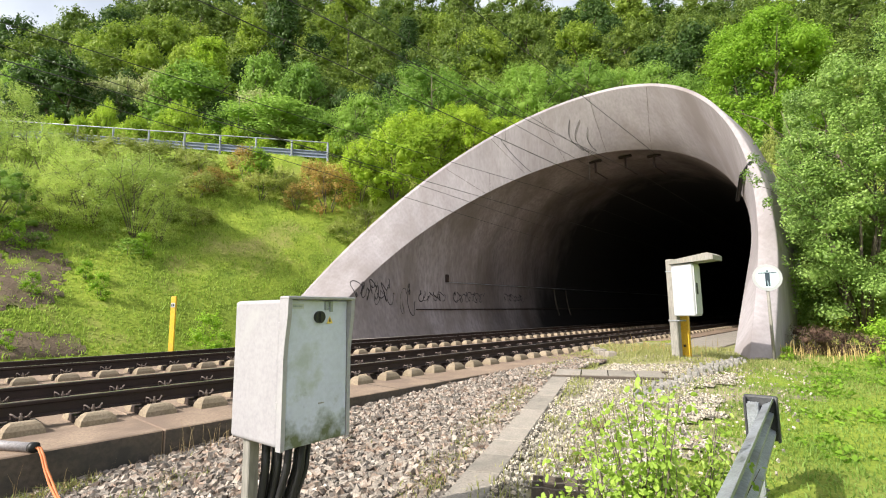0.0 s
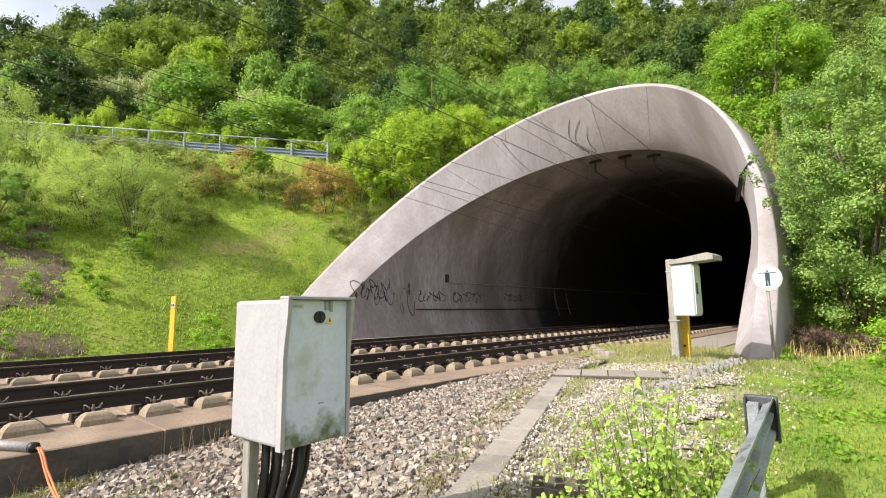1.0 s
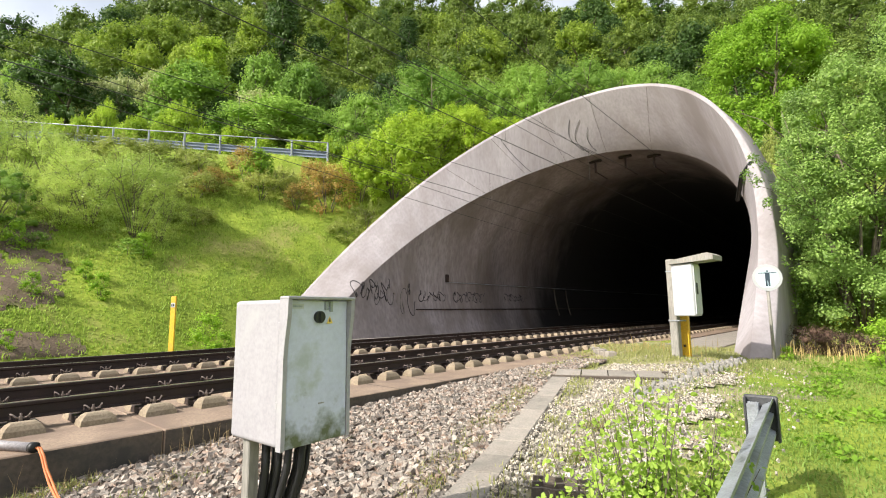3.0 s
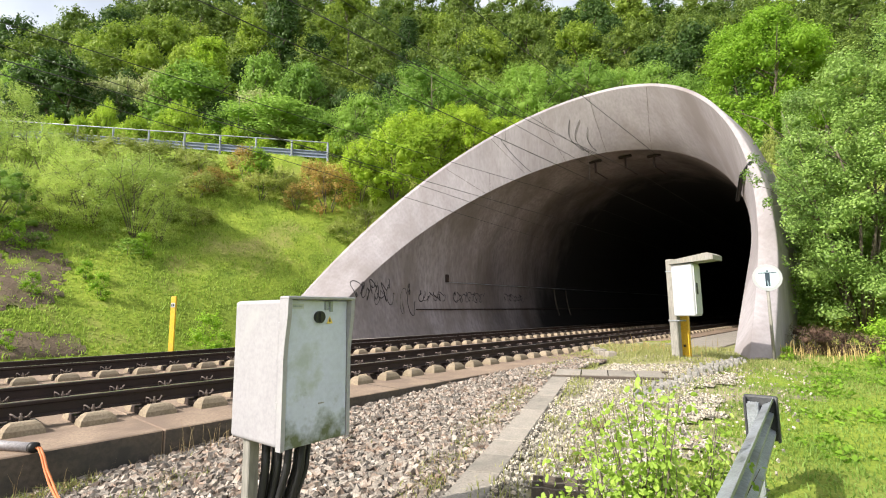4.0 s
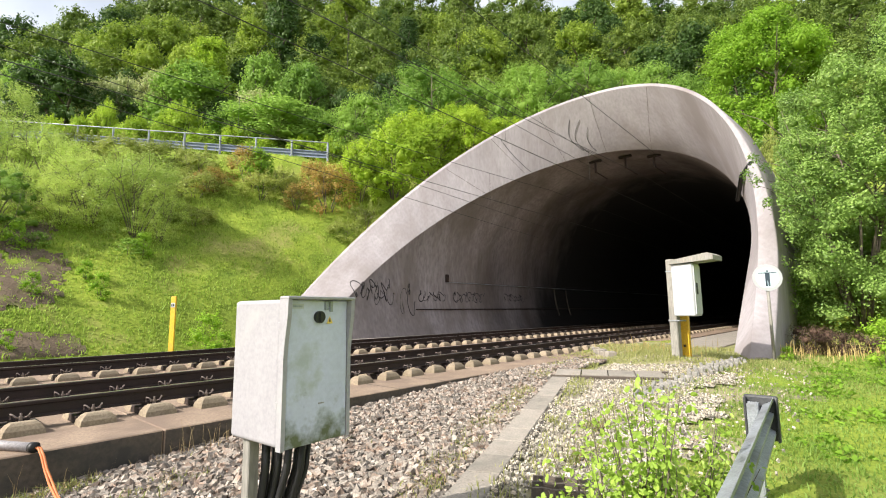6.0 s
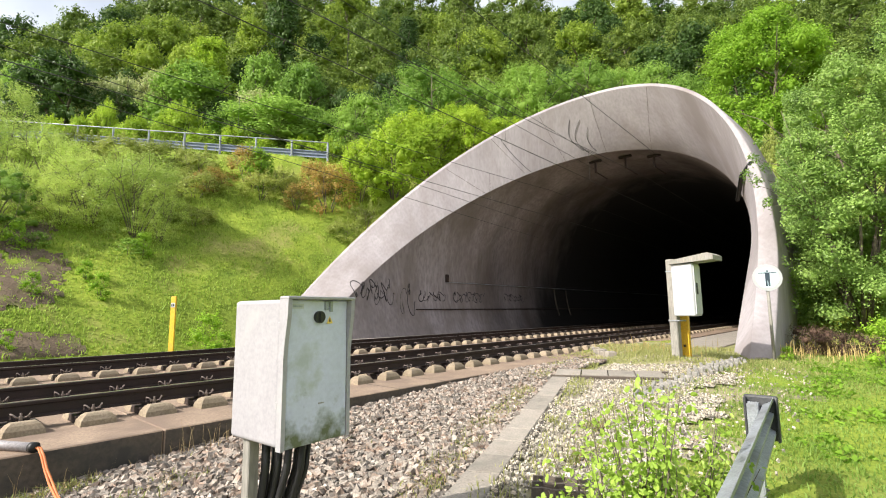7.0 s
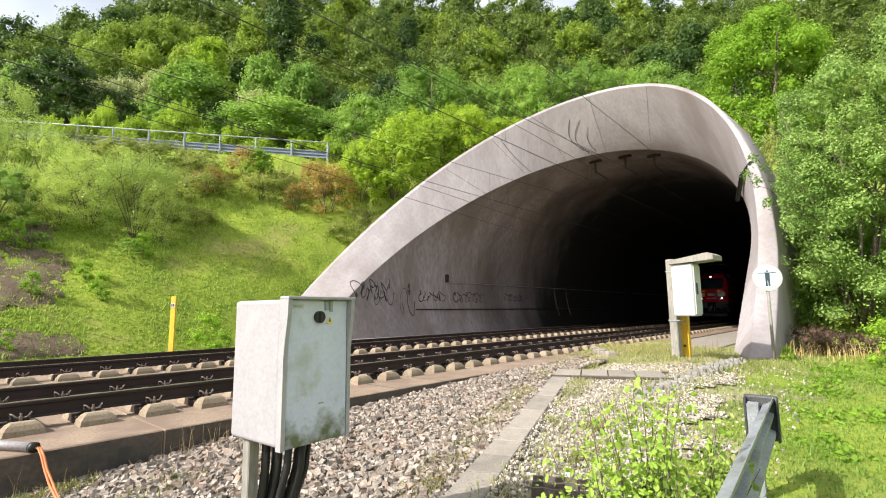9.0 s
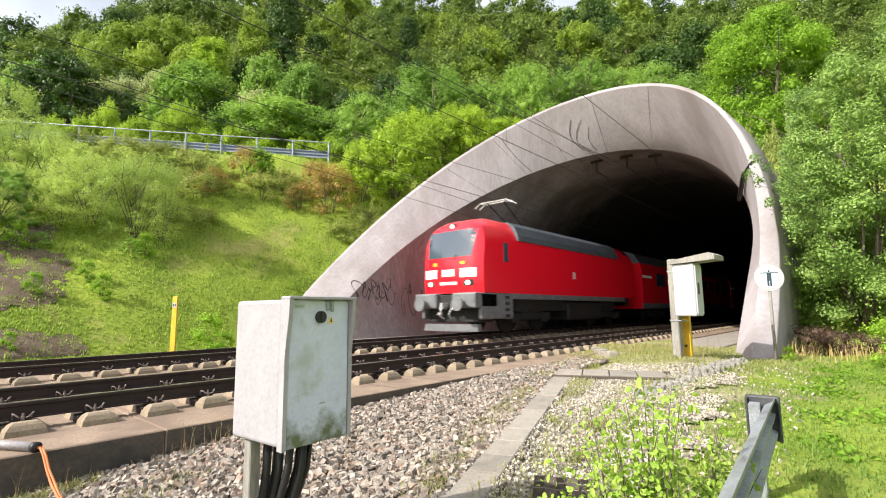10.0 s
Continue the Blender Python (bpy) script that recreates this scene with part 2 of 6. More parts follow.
def ground(x, y):
    """Height of the land."""
    away, across = x * VIEW.x + y * VIEW.y, x * SIDE.x + y * SIDE.y
    z = low_ground(x, y)
    road = crest(across)
    if away > 34.5:
        far = max(0.0, min(away, 150) - 55)
        road += 0.47 * (min(away, 150) - 34.5) + (0.39 - 0.20 * smooth_step(0.5, 0.95, -across / away)) * far
    # cutting slope beyond the far track, up to the road
    past = -17.6 - x
    if past > 0:
        before = 29.0 - away
        z = max(z, road if before <= 0 else road * past / (past + before) - 0.3 * (1 - past / (past + before)))
    # the fill over the tunnel
    fill = (y - 12.3 - 0.095 * (x + 10)) / 1.068
    shift = smooth_step(-9.0, -4.5, x)
    fill = fill * (1 - shift) + shift * (y - 19.6 + 0.2 * (x + 2)) / 1.5
    return max(z, min(fill, road + 2.2 * smooth_step(-23.0, -17.0, x)))


def rough_ground(x, y):
    z = ground(x, y)
    a = 0.03 + 0.25 * smooth_step(0.0, 3.0, z)
    if -16.0 < x < -2.0 and z < 0:
        a = 0.0
    return z + a * noise.noise(Vector((x * 0.35, y * 0.35, 0.0))) + 0.4 * a * noise.noise(Vector((x * 1.4, y * 1.4, 3.0)))


GRASS_GROUND = material("grass_ground", (0.14, 0.205, 0.03), (0.29, 0.36, 0.05), 0.5, 0.95, 0.6, 9, stain=(0.25, 0.24, 0.08),
                        stain_scale=0.35, stain_amount=0.3, distance=0.08, spec=0.1)


TURF = material("thin_turf", (0.20, 0.215, 0.085), (0.31, 0.30, 0.14), 1.1, 0.95, 0.6, 14, stain=(0.33, 0.28, 0.20), stain_scale=0.9, stain_amount=0.5,
                distance=0.04, spec=0.1)


SOIL = material("bare_soil", (0.105, 0.078, 0.056), (0.185, 0.142, 0.104), 1.6, 0.95, 0.7, 16, stain=(0.15, 0.16, 0.055), stain_scale=1.1, stain_amount=0.35,
                distance=0.05, spec=0.1)


def bare(x, y, reach=0.9):
    """Eroded spots of the cutting slope without turf."""
    r = min(math.hypot((x + 21.4) / 2.1, (y - 2.3) / 1.9), math.hypot((x + 18.1) / 0.9, (y - 2.5) / 1.3), math.hypot((x + 24.3) / 1.0, (y - 3.4) / 0.9))
    return r + 0.55 * noise.noise(Vector((x * 0.9, y * 0.9, 8.0))) + 0.25 * noise.noise(Vector((x * 3.0, y * 3.0, 2.0))) < reach


def build_ground():
    def axis(lo, hi, fine_lo, fine_hi, step, coarse):
        v, x = [], lo
        while x < hi:
            v.append(x)
            x += step if fine_lo <= x < fine_hi else coarse
        return v + [hi]
    xs = axis(-400, 400, -46, 12, 0.45, 6.0)
    ys = axis(-400, 700, -8, 48, 0.45, 6.0)
    verts, faces = [], []
    for y in ys:
        for x in xs:
            verts.append((x, y, rough_ground(x, y)))
    w = len(xs)

    def inside(i):
        x, y, z = verts[i]
        if y < 10.6 or abs(x - TX) > 9.6 or z < -0.15:
            return False
        a = math.atan2(z - TZ, x - TX)
        a = a + 2 * math.pi if a < -1.6 else a
        return math.hypot(x - TX, z - TZ) < rim_r(a) - 0.1

    flags = [inside(i) for i in range(len(verts))]
    for j in range(len(ys) - 1):
        for i in range(w - 1):
            q = (j * w + i, j * w + i + 1, (j + 1) * w + i + 1, (j + 1) * w + i)
            if sum(flags[k] for k in q) >= 1:
                continue
            faces.append(q)
    ob = mesh_part("ground", verts, faces, [GRASS_GROUND, TURF], smooth=True)
    for f in ob.data.polygons:
        c = f.center
        edge = 0.8 * noise.noise(Vector((c.x * 0.7, c.y * 0.7, 6.0)))
        if -6.6 < c.x < -0.9 + 1.2 * edge - 0.06 * c.y and -8 < c.y < 17 + edge and c.z < 0.2:
            f.material_index = 1
    tagged(ob, "grassy embankment and rough meadow ground with dry patches", "ground", kind="structure")


build_ground()


def build_soil():
    """Eroded bare earth lying open in the turf of the slope."""
    step = 0.1
    xs, ys = np.arange(-26.0, -16.6, step), np.arange(-1.0, 6.0, step)
    w = len(xs)
    verts = [(x + 0.04 * noise.noise(Vector((x * 9, y * 9, 0))), y + 0.04 * noise.noise(Vector((x * 9, y * 9, 5))),
              rough_ground(x, y) + 0.035 + 0.05 * noise.noise(Vector((x * 2.3, y * 2.3, 1.0)))) for y in ys for x in xs]
    faces = [(j * w + i, j * w + i + 1, (j + 1) * w + i + 1, (j + 1) * w + i) for j in range(len(ys) - 1) for i in range(w - 1) if bare(xs[i], ys[j])]
    tagged(mesh_part("bare_soil", verts, faces, SOIL, smooth=True), "patches of bare brown earth on the slope", "soil", kind="structure")


build_soil()


def build_tunnel():
    n = 72
    a0 = math.asin((-0.66 - TZ) / TR)
    angs = [a0 + (math.pi - 2 * a0) * k / n for k in range(n + 1)]

    def ring(fr, fy):
        return [(TX + fr(a) * math.cos(a), fy(a), TZ + fr(a) * math.sin(a)) for a in angs]
    base = thing("tunnel", "slanted flared concrete tunnel portal, inner darkness painted into the lining", "tunnel")
    base["kind"] = "structure"

    def loft(name, rings, mat):
        verts = [p for r in rings for p in r]
        faces = []
        for j in range(len(rings) - 1):
            for i in range(n):
                a = j * (n + 1) + i
                faces.append((a, a + 1, a + n + 2, a + n + 1))
        return mesh_part(name, verts, faces, mat, base, smooth=True)
    def thick(a):
        return 0.16 + 0.36 * (1 - smooth_step(radians(-10), radians(45), a)) + 0.11 * smooth_step(radians(100), radians(180), a)
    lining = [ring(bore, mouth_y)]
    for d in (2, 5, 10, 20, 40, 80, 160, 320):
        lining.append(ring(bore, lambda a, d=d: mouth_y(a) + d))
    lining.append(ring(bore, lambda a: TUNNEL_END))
    loft("lining", lining, SHADED_LINING)
    steps = [0, 0.15, 0.3, 0.5, 0.7, 0.85, 1.0]
    collar = [ring(lambda a, t=t: bore(a) + (rim_r(a) - bore(a)) * t ** 1.15, lambda a, t=t: mouth_y(a) * (1 - t) + rim_y(a) * t) for t in steps]
    loft("collar", collar, CONCRETE)
    outer = lambda a: rim_r(a) + thick(a)

    def swell(a):
        """The shell thickens behind the rim on the valley shoulder."""
        return 0.22 * smooth_step(radians(12), radians(40), a) * (1 - smooth_step(radians(62), radians(98), a))
    back = [ring(rim_r, rim_y), ring(lambda a: outer(a) - 0.04, lambda a: rim_y(a) + 0.02), ring(outer, lambda a: rim_y(a) + 0.07),
            ring(lambda a: outer(a) + swell(a), lambda a: rim_y(a) + 3.0), ring(lambda a: outer(a) + 0.6 * swell(a), lambda a: rim_y(a) + 9), ring(outer, lambda a: 60.0)]
    loft("collar_outside", back, CONCRETE)
    for deg in (74, 93, 109, 124, 139):
        a = radians(deg)
        jm = bmesh.new()
        pts = []
        for t in (0.0, 0.25, 0.5, 0.75, 0.99):
            r = bore(a) + (rim_r(a) - bore(a)) * t ** 1.15 - 0.012
            y = mouth_y(a) * (1 - t) + rim_y(a) * t - 0.012
            pts.append([jm.verts.new((TX + r * math.cos(b), y, TZ + r * math.sin(b))) for b in (a - 0.0009, a + 0.0009)])
        for u, w in zip(pts, pts[1:]):
            jm.faces.new((u[0], u[1], w[1], w[0]))
        part("joint", jm, SLAB_SIDE, base, "dark casting joint")
    fl = bmesh.new()
    box(fl, (TX - TR - 0.6, 9.6, -0.9), (TX + TR + 0.4, TUNNEL_END, -0.48))
    part("tunnel_floor", fl, SLAB, base)
    for lo, hi, y0 in ((-16.3, -14.9, 12.2), (-4.9, -3.2, 15.2)):
        wk = bmesh.new()
        box(wk, (lo, y0, -0.6), (hi, TUNNEL_END, -0.13), 0.02)
        part("walkway", wk, PAVER, base)
    # unseen wall, added to close the bore at its far end
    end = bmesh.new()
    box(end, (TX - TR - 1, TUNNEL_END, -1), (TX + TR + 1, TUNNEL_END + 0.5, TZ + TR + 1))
    part("end_wall", end, SHADED_LINING, base)


build_tunnel()


def rail_profile():
    h = 0.178
    r = [(-0.075, -h), (0.075, -h), (0.075, -h + 0.012), (0.012, -h + 0.03), (0.009, -0.05), (0.034, -0.038), (0.036, -0.01), (0.028, 0.0)]
    return r + [(-x, z) for x, z in reversed(r[2:])]


def build_tracks():
    y0, y1 = -14.0, TUNNEL_END
    tracks = []
    for k, cx in enumerate((NEAR_TRACK, FAR_TRACK)):
        t = thing("track", "slab track with rusty brown rails on concrete seats", "track", "tracks")
        t["kind"] = "structure"
        for sx in (-0.7525, 0.7525):
            bm = bmesh.new()
            extrude(bm, rail_profile(), Matrix.Translation((cx + sx, y0, 0)), Matrix.Translation((cx + sx, y1, 0)))
            part("rail", bm, RUST, t, "rust-brown rail")
            bm = bmesh.new()
            box(bm, (cx + sx - 0.027, y0, -0.002), (cx + sx + 0.027, y1, 0.0025))
            part("running_surface", bm, STEEL, t, "bright worn rail head")
        tracks.append(t)
    bm = bmesh.new()
    box(bm, (FAR_TRACK + 1.30, y0, -0.7), (NEAR_TRACK - 1.30, 14.0, -0.37), 0.01)
    tagged(part("track_infill", bm, SLAB), "brown stained concrete infill between the tracks", "track", kind="structure")
    return tracks


tracks = build_tracks()


# ---- track slabs and rail seats ----
PITCH_SEAT = 0.6511
SEAT0 = {0: 0.97 - 0.02, 1: 1.66}


def slab_mesh(length, half):
    bm = bmesh.new()
    box(bm, (-SLAB_HALF, 0.006, -0.74), (half, length - 0.006, SLAB_TOP), 0.012)
    # long sides and underside are coloured about half as bright as the top
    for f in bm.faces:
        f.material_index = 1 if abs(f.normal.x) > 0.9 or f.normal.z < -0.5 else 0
    me = bpy.data.meshes.new("slab")
    bm.to_mesh(me)
    bm.free()
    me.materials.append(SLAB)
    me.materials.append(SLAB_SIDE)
    return me


def seat_mesh():
    """One shoulder block beside the rail: a hipped loaf with a rounded ridge."""
    bm = bmesh.new()
    levels = ((0.0, 0.0, 0.0), (0.012, 0.012, 0.055), (0.045, 0.045, 0.105), (0.075, 0.075, 0.128), (0.105, 0.10, 0.132))
    rings = [[bm.verts.new((x, y, z)) for x, y in ((dx, -0.18 + dy), (0.26 - dx, -0.18 + dy), (0.26 - dx, 0.18 - dy), (dx, 0.18 - dy))] for dx, dy, z in levels]
    for u, w in zip(rings, rings[1:]):
        for i in range(4):
            bm.faces.new((u[i], u[(i + 1) % 4], w[(i + 1) % 4], w[i]))
    bm.faces.new(rings[0][::-1])
    bm.faces.new(rings[-1])
    bmesh.ops.recalc_face_normals(bm, faces=bm.faces[:])
    me = bpy.data.meshes.new("rail_seat")
    bm.to_mesh(me)
    bm.free()
    me.materials.append(BLOCK)
    return me


def pad_mesh():
    """The base plate and pad under the rail between two shoulders, dark to paint in the shade there."""
    bm = bmesh.new()
    box(bm, (-0.155, -0.17, -0.002), (0.155, 0.17, 0.085), 0.006)
    box(bm, (-0.10, -0.085, 0.085), (0.10, 0.085, 0.13), 0.006)
    me = bpy.data.meshes.new("base_plate")
    bm.to_mesh(me)
    bm.free()
    me.materials.append(RUST)
    return me


def clip_mesh():
    """A sprung W-shaped clip: two arms that curl up and over the screw between them."""
    bm = bmesh.new()
    for d in (-1, 1):
        tube(bm, [(-0.05, 0.03 * d, 0.02), (0.02, 0.032 * d, 0.035), (0.045, 0.05 * d, 0.05), (0.03, 0.075 * d, 0.075), (-0.01, 0.088 * d, 0.08), (-0.045, 0.084 * d, 0.05),
                  (-0.05, 0.08 * d, 0.02)], 0.009, 5)
    rod(bm, (0, 0, -0.02), (0, 0, 0.05), 0.019, 6)
    rod(bm, (0, 0, 0.05), (0, 0, 0.08), 0.012, 6)
    me = bpy.data.meshes.new("rail_clip")
    bm.to_mesh(me)
    bm.free()
    me.materials.append(CLIP)
    return me


def build_seats():
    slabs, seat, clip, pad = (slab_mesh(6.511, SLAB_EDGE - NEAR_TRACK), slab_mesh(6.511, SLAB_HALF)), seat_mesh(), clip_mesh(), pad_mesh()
    for k, cx in enumerate((NEAR_TRACK, FAR_TRACK)):
        t = tracks[k]
        joint = 2.10 if k == 0 else 1.0
        for i in range(-3, 12):
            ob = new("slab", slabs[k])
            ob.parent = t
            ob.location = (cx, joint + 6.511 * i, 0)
        far_slab = bmesh.new()
        box(far_slab, (cx - SLAB_HALF, joint + 6.511 * 12 + 0.01, -0.66), (SLAB_EDGE if k == 0 else cx + SLAB_HALF, TUNNEL_END - 0.05, SLAB_TOP))
        part("slab", far_slab, SLAB, t)
        for y in (5.62, 6.73) if k == 0 else ():
            bm = bmesh.new()
            box(bm, (cx + 1.0, y - 0.007, SLAB_TOP - 0.02), (SLAB_EDGE + 0.002, y + 0.007, SLAB_TOP + 0.002))
            part("casting_joint", bm, SLAB_SIDE, t, "dark casting joint")
        for i in range(-12, 62):
            y = SEAT0[k] + 0.115 + PITCH_SEAT * i
            for sx, outs in ((0.7525, (1, -1)), (-0.7525, (1, -1))):
                plate = new("base_plate", pad)
                plate.parent = t
                plate.location = (cx + sx, y, SLAB_TOP)
                for d in outs:
                    ob = new("rail_seat", seat)
                    ob.parent = t
                    ob.location = (cx + sx + d * 0.15, y, SLAB_TOP)
                    ob.rotation_euler = (0, 0, 0 if d > 0 else math.pi)
                    if i < 40:
                        cl = new("rail_clip", clip)
                        cl.parent = t
                        cl.location = (cx + sx + d * 0.125, y, -0.185)
                        cl.rotation_euler = (0, 0, 0 if d > 0 else math.pi)


# ---- plants ----
def inner_mass(rng, blobs, fill):
    """Lumpy inner foliage of the clumps: corners and triangles."""
    bm = bmesh.new()
    bmesh.ops.create_icosphere(bm, subdivisions=1, radius=1.0)
    ball = np.array([tuple(v.co) for v in bm.verts])
    tris = np.array([[v.index for v in f.verts] for f in bm.faces])
    bm.free()
    blobs = np.asarray(blobs, float)
    r = np.stack([blobs[:, 3], blobs[:, 3], blobs[:, 4]], 1) * fill
    v = blobs[:, None, :3] + ball[None] * r[:, None, :] * rng.uniform(0.45, 1.25, size=(len(blobs), len(ball), 1))
    f = tris[None] + (np.arange(len(blobs)) * len(ball))[:, None, None]
    return v.reshape(-1, 3), f.reshape(-1, 3)


def leaf_mesh(name, centres, normals, sizes, mats, ratio=0.62, seed=1, mass=None):
    """Many small four-cornered leaves, each an island of its own, round an optional inner mass, in one mesh."""
    rng = np.random.default_rng(seed)
    k = len(centres)
    nrm = normals / (np.linalg.norm(normals, axis=1, keepdims=True) + 1e-9)
    rnd = rng.normal(size=(k, 3))
    a = np.cross(nrm, rnd)
    a /= np.linalg.norm(a, axis=1, keepdims=True) + 1e-9
    b = np.cross(nrm, a)
    s = np.asarray(sizes).reshape(-1, 1) * np.ones((k, 1))
    fold = nrm * s * 0.18
    v = np.empty((k, 4, 3))
    v[:, 0], v[:, 2] = centres + a * s, centres - a * s
    v[:, 1], v[:, 3] = centres + b * s * ratio + fold, centres - b * s * ratio + fold
    co, idx, start = v.reshape(-1, 3), np.arange(4 * k), np.arange(0, 4 * k, 4)
    if mass is not None:
        mv, mf = mass
        co = np.concatenate([co, mv])
        start = np.concatenate([start, 4 * k + np.arange(0, mf.size, 3)])
        idx = np.concatenate([idx, mf.reshape(-1) + 4 * k])
    me = bpy.data.meshes.new(name)
    me.vertices.add(len(co))
    me.vertices.foreach_set("co", co.reshape(-1).astype(np.float32))
    me.loops.add(len(idx))
    me.loops.foreach_set("vertex_index", idx.astype(np.int32))
    me.polygons.add(len(start))
    me.polygons.foreach_set("loop_start", start.astype(np.int32))
    for m in mats:
        me.materials.append(m)
    me.update()
    me.validate()
    return me


def clump_points(rng, blobs, count):
    """Leaf places and facings on the skins of the clumps (x, y, z, rx, rz)."""
    blobs = np.asarray(blobs, float)
    weight = blobs[:, 3] * blobs[:, 4]
    pick = rng.choice(len(blobs), size=count, p=weight / weight.sum())
    d = rng.normal(size=(count, 3))
    d /= np.linalg.norm(d, axis=1, keepdims=True)
    d[:, 2] = np.where(rng.random(count) < 0.75, np.abs(d[:, 2]), d[:, 2])
    depth = 1 - 0.6 * rng.random(count) ** 1.5 + 0.22 * np.maximum(0, rng.normal(size=count))
    r = np.stack([blobs[pick, 3], blobs[pick, 3], blobs[pick, 4]], 1)
    c = blobs[pick, :3] + d * r * depth[:, None]
    n = d + rng.normal(scale=0.6, size=(count, 3)) + np.array([0, 0, 0.35])
    return c, n


def crown_blobs(rng, width, low, high, count, size, shape="round"):
    """Clumps filling an uneven crown."""
    out = []
    for _ in range(count):
        t = rng.random()
        z = low + (high - low) * t
        if shape == "round":
            prof = math.sqrt(max(0.0, 1 - (2 * t - 0.9) ** 2 / 1.25))
        elif shape == "cone":
            prof = 1.05 - t
        else:
            prof = 0.55 + 0.5 * math.sin(math.pi * min(1, t * 1.15))
        ang, rad = rng.random() * 2 * math.pi, width / 2 * prof * math.sqrt(0.25 + 0.75 * rng.random())
        s = size * (0.65 + 0.7 * rng.random())
        out.append((math.cos(ang) * rad, math.sin(ang) * rad, z, s, s * (0.75 + 0.3 * rng.random())))
    return out


def limbs(t, rng, height, width, stems, thick):
    """Stems that split into limbs, each a part of the tree t."""
    for k in range(stems):
        bm = bmesh.new()
        ang = 2 * math.pi * (k + rng.random() * 0.6) / stems
        lean = (0.08 if stems == 1 else 0.32) * width
        top = Vector((math.cos(ang) * lean, math.sin(ang) * lean, height * (0.7 + 0.2 * rng.random())))
        base = Vector((math.cos(ang), math.sin(ang), 0)) * thick * (0 if stems == 1 else 1.4)
        mid = base.lerp(top, 0.5) + Vector((rng.normal() * 0.05, rng.normal() * 0.05, 0)) * width
        tube(bm, [base - Vector((0, 0, 0.3)), base.lerp(mid, 0.6), mid, top], [thick, thick * 0.75, thick * 0.55, thick * 0.12], 6)
        for j in range(4):
            p = mid.lerp(top, j / 4.5)
            a2 = rng.random() * 2 * math.pi
            q = p + Vector((math.cos(a2) * width * 0.32, math.sin(a2) * width * 0.32, height * 0.18))
            tube(bm, [p, p.lerp(q, 0.5) + Vector((0, 0, 0.03 * height)), q], [thick * 0.4, thick * 0.25, thick * 0.06], 5)
        part("trunk" if stems == 1 else "stem", bm, BARK, t, smooth=True)


def tree(name, label, category, mat, width, low, high, clumps, clump, leaves, leaf, seed, stems=1, thick=0.15, shape="round", group="",
         spikes=0, ratio=0.62, fill=0.5):
    rng = np.random.default_rng(seed)
    t = thing(name, label, category, group)
    limbs(t, rng, high, width, stems, thick)
    blobs = crown_blobs(rng, width, low, high - clump * 0.6, clumps, clump, shape)
    for _ in range(spikes):
        ang, rad = rng.random() * 6.283, width * 0.42 * math.sqrt(rng.random())
        z0 = low + (high - low) * (0.85 - 0.5 * (rad / width) ** 1.0)
        for k in range(4):
            blobs.append((math.cos(ang) * rad, math.sin(ang) * rad, z0 + k * clump * 0.55, clump * (0.5 - 0.1 * k), clump * 0.5))
    c, n = clump_points(rng, blobs, leaves)
    me = leaf_mesh("crown", c, n, leaf * (0.7 + 0.6 * rng.random(leaves)), [mat], ratio, seed, inner_mass(rng, blobs[:clumps], fill) if fill else None)
    ob = new("crown", me)
    ob.parent = t
    SPAN[t.name] = (width + 0.8 * clump, high + (0.8 * clump if spikes else 0.0))
    return t


SPAN = {}      # crown width and height of each kind as built


def stand(proto, rows):
    """Plants the kind at rows of (across, away, width, height): the first is the plant itself, the others copies."""
    w0, h0 = SPAN[proto.name]
    for k, (across, away, width, height) in enumerate(rows):
        size = width / w0
        (plant if k else place)(proto, across, away, 67.0 * k, size, (height + 0.1) / (h0 * size))


LEAF_BRIGHT = leafy("leaves_bright", (0.185, 0.335, 0.028), (0.40, 0.60, 0.055), 0.45)
LEAF_LIME = leafy("leaves_lime", (0.28, 0.43, 0.03), (0.52, 0.66, 0.07), 0.48)
LEAF_MID = leafy("leaves_mid", (0.17, 0.31, 0.04), (0.36, 0.53, 0.10), 0.42)
LEAF_DARK = leafy("leaves_dark", (0.035, 0.083, 0.02), (0.115, 0.19, 0.04), 0.28)
LEAF_GREY = leafy("leaves_willow", (0.38, 0.56, 0.08), (0.64, 0.70, 0.21), 0.55, 0.4)
LEAF_FOREST = leafy("leaves_forest", (0.075, 0.135, 0.022), (0.25, 0.325, 0.06), 0.36)
LEAF_WOOD = leafy("leaves_light_forest", (0.14, 0.22, 0.028), (0.34, 0.43, 0.06), 0.38)
LEAF_PALE = leafy("leaves_pale_forest", (0.19, 0.29, 0.03), (0.42, 0.52, 0.07), 0.42)
LEAF_OLIVE = leafy("leaves_olive", (0.26, 0.31, 0.06), (0.46, 0.50, 0.13), 0.4)
LEAF_FLOWER = leafy("leaves_with_pale_flowers", (0.160, 0.240, 0.048), (0.672, 0.690, 0.312), 0.3)
LEAF_RUST = leafy("leaves_rust", (0.30, 0.30, 0.07), (0.54, 0.30, 0.10), 0.42)
LEAF_DRY = leafy("dry_stalks", (0.320, 0.225, 0.096), (0.672, 0.510, 0.216), 0.2, 0.8)
GRASS = leafy("grass_blades", (0.22, 0.34, 0.04), (0.45, 0.57, 0.11), 0.5)
WEED = leafy("weed_blades", (0.15, 0.19, 0.04), (0.30, 0.31, 0.10), 0.35)
WITHERED = leafy("withered_blades", (0.21, 0.145, 0.075), (0.42, 0.32, 0.17), 0.2, 0.8)
GRASS_DULL = leafy("grass_dull", (0.26, 0.30, 0.08), (0.48, 0.46, 0.2), 0.45)


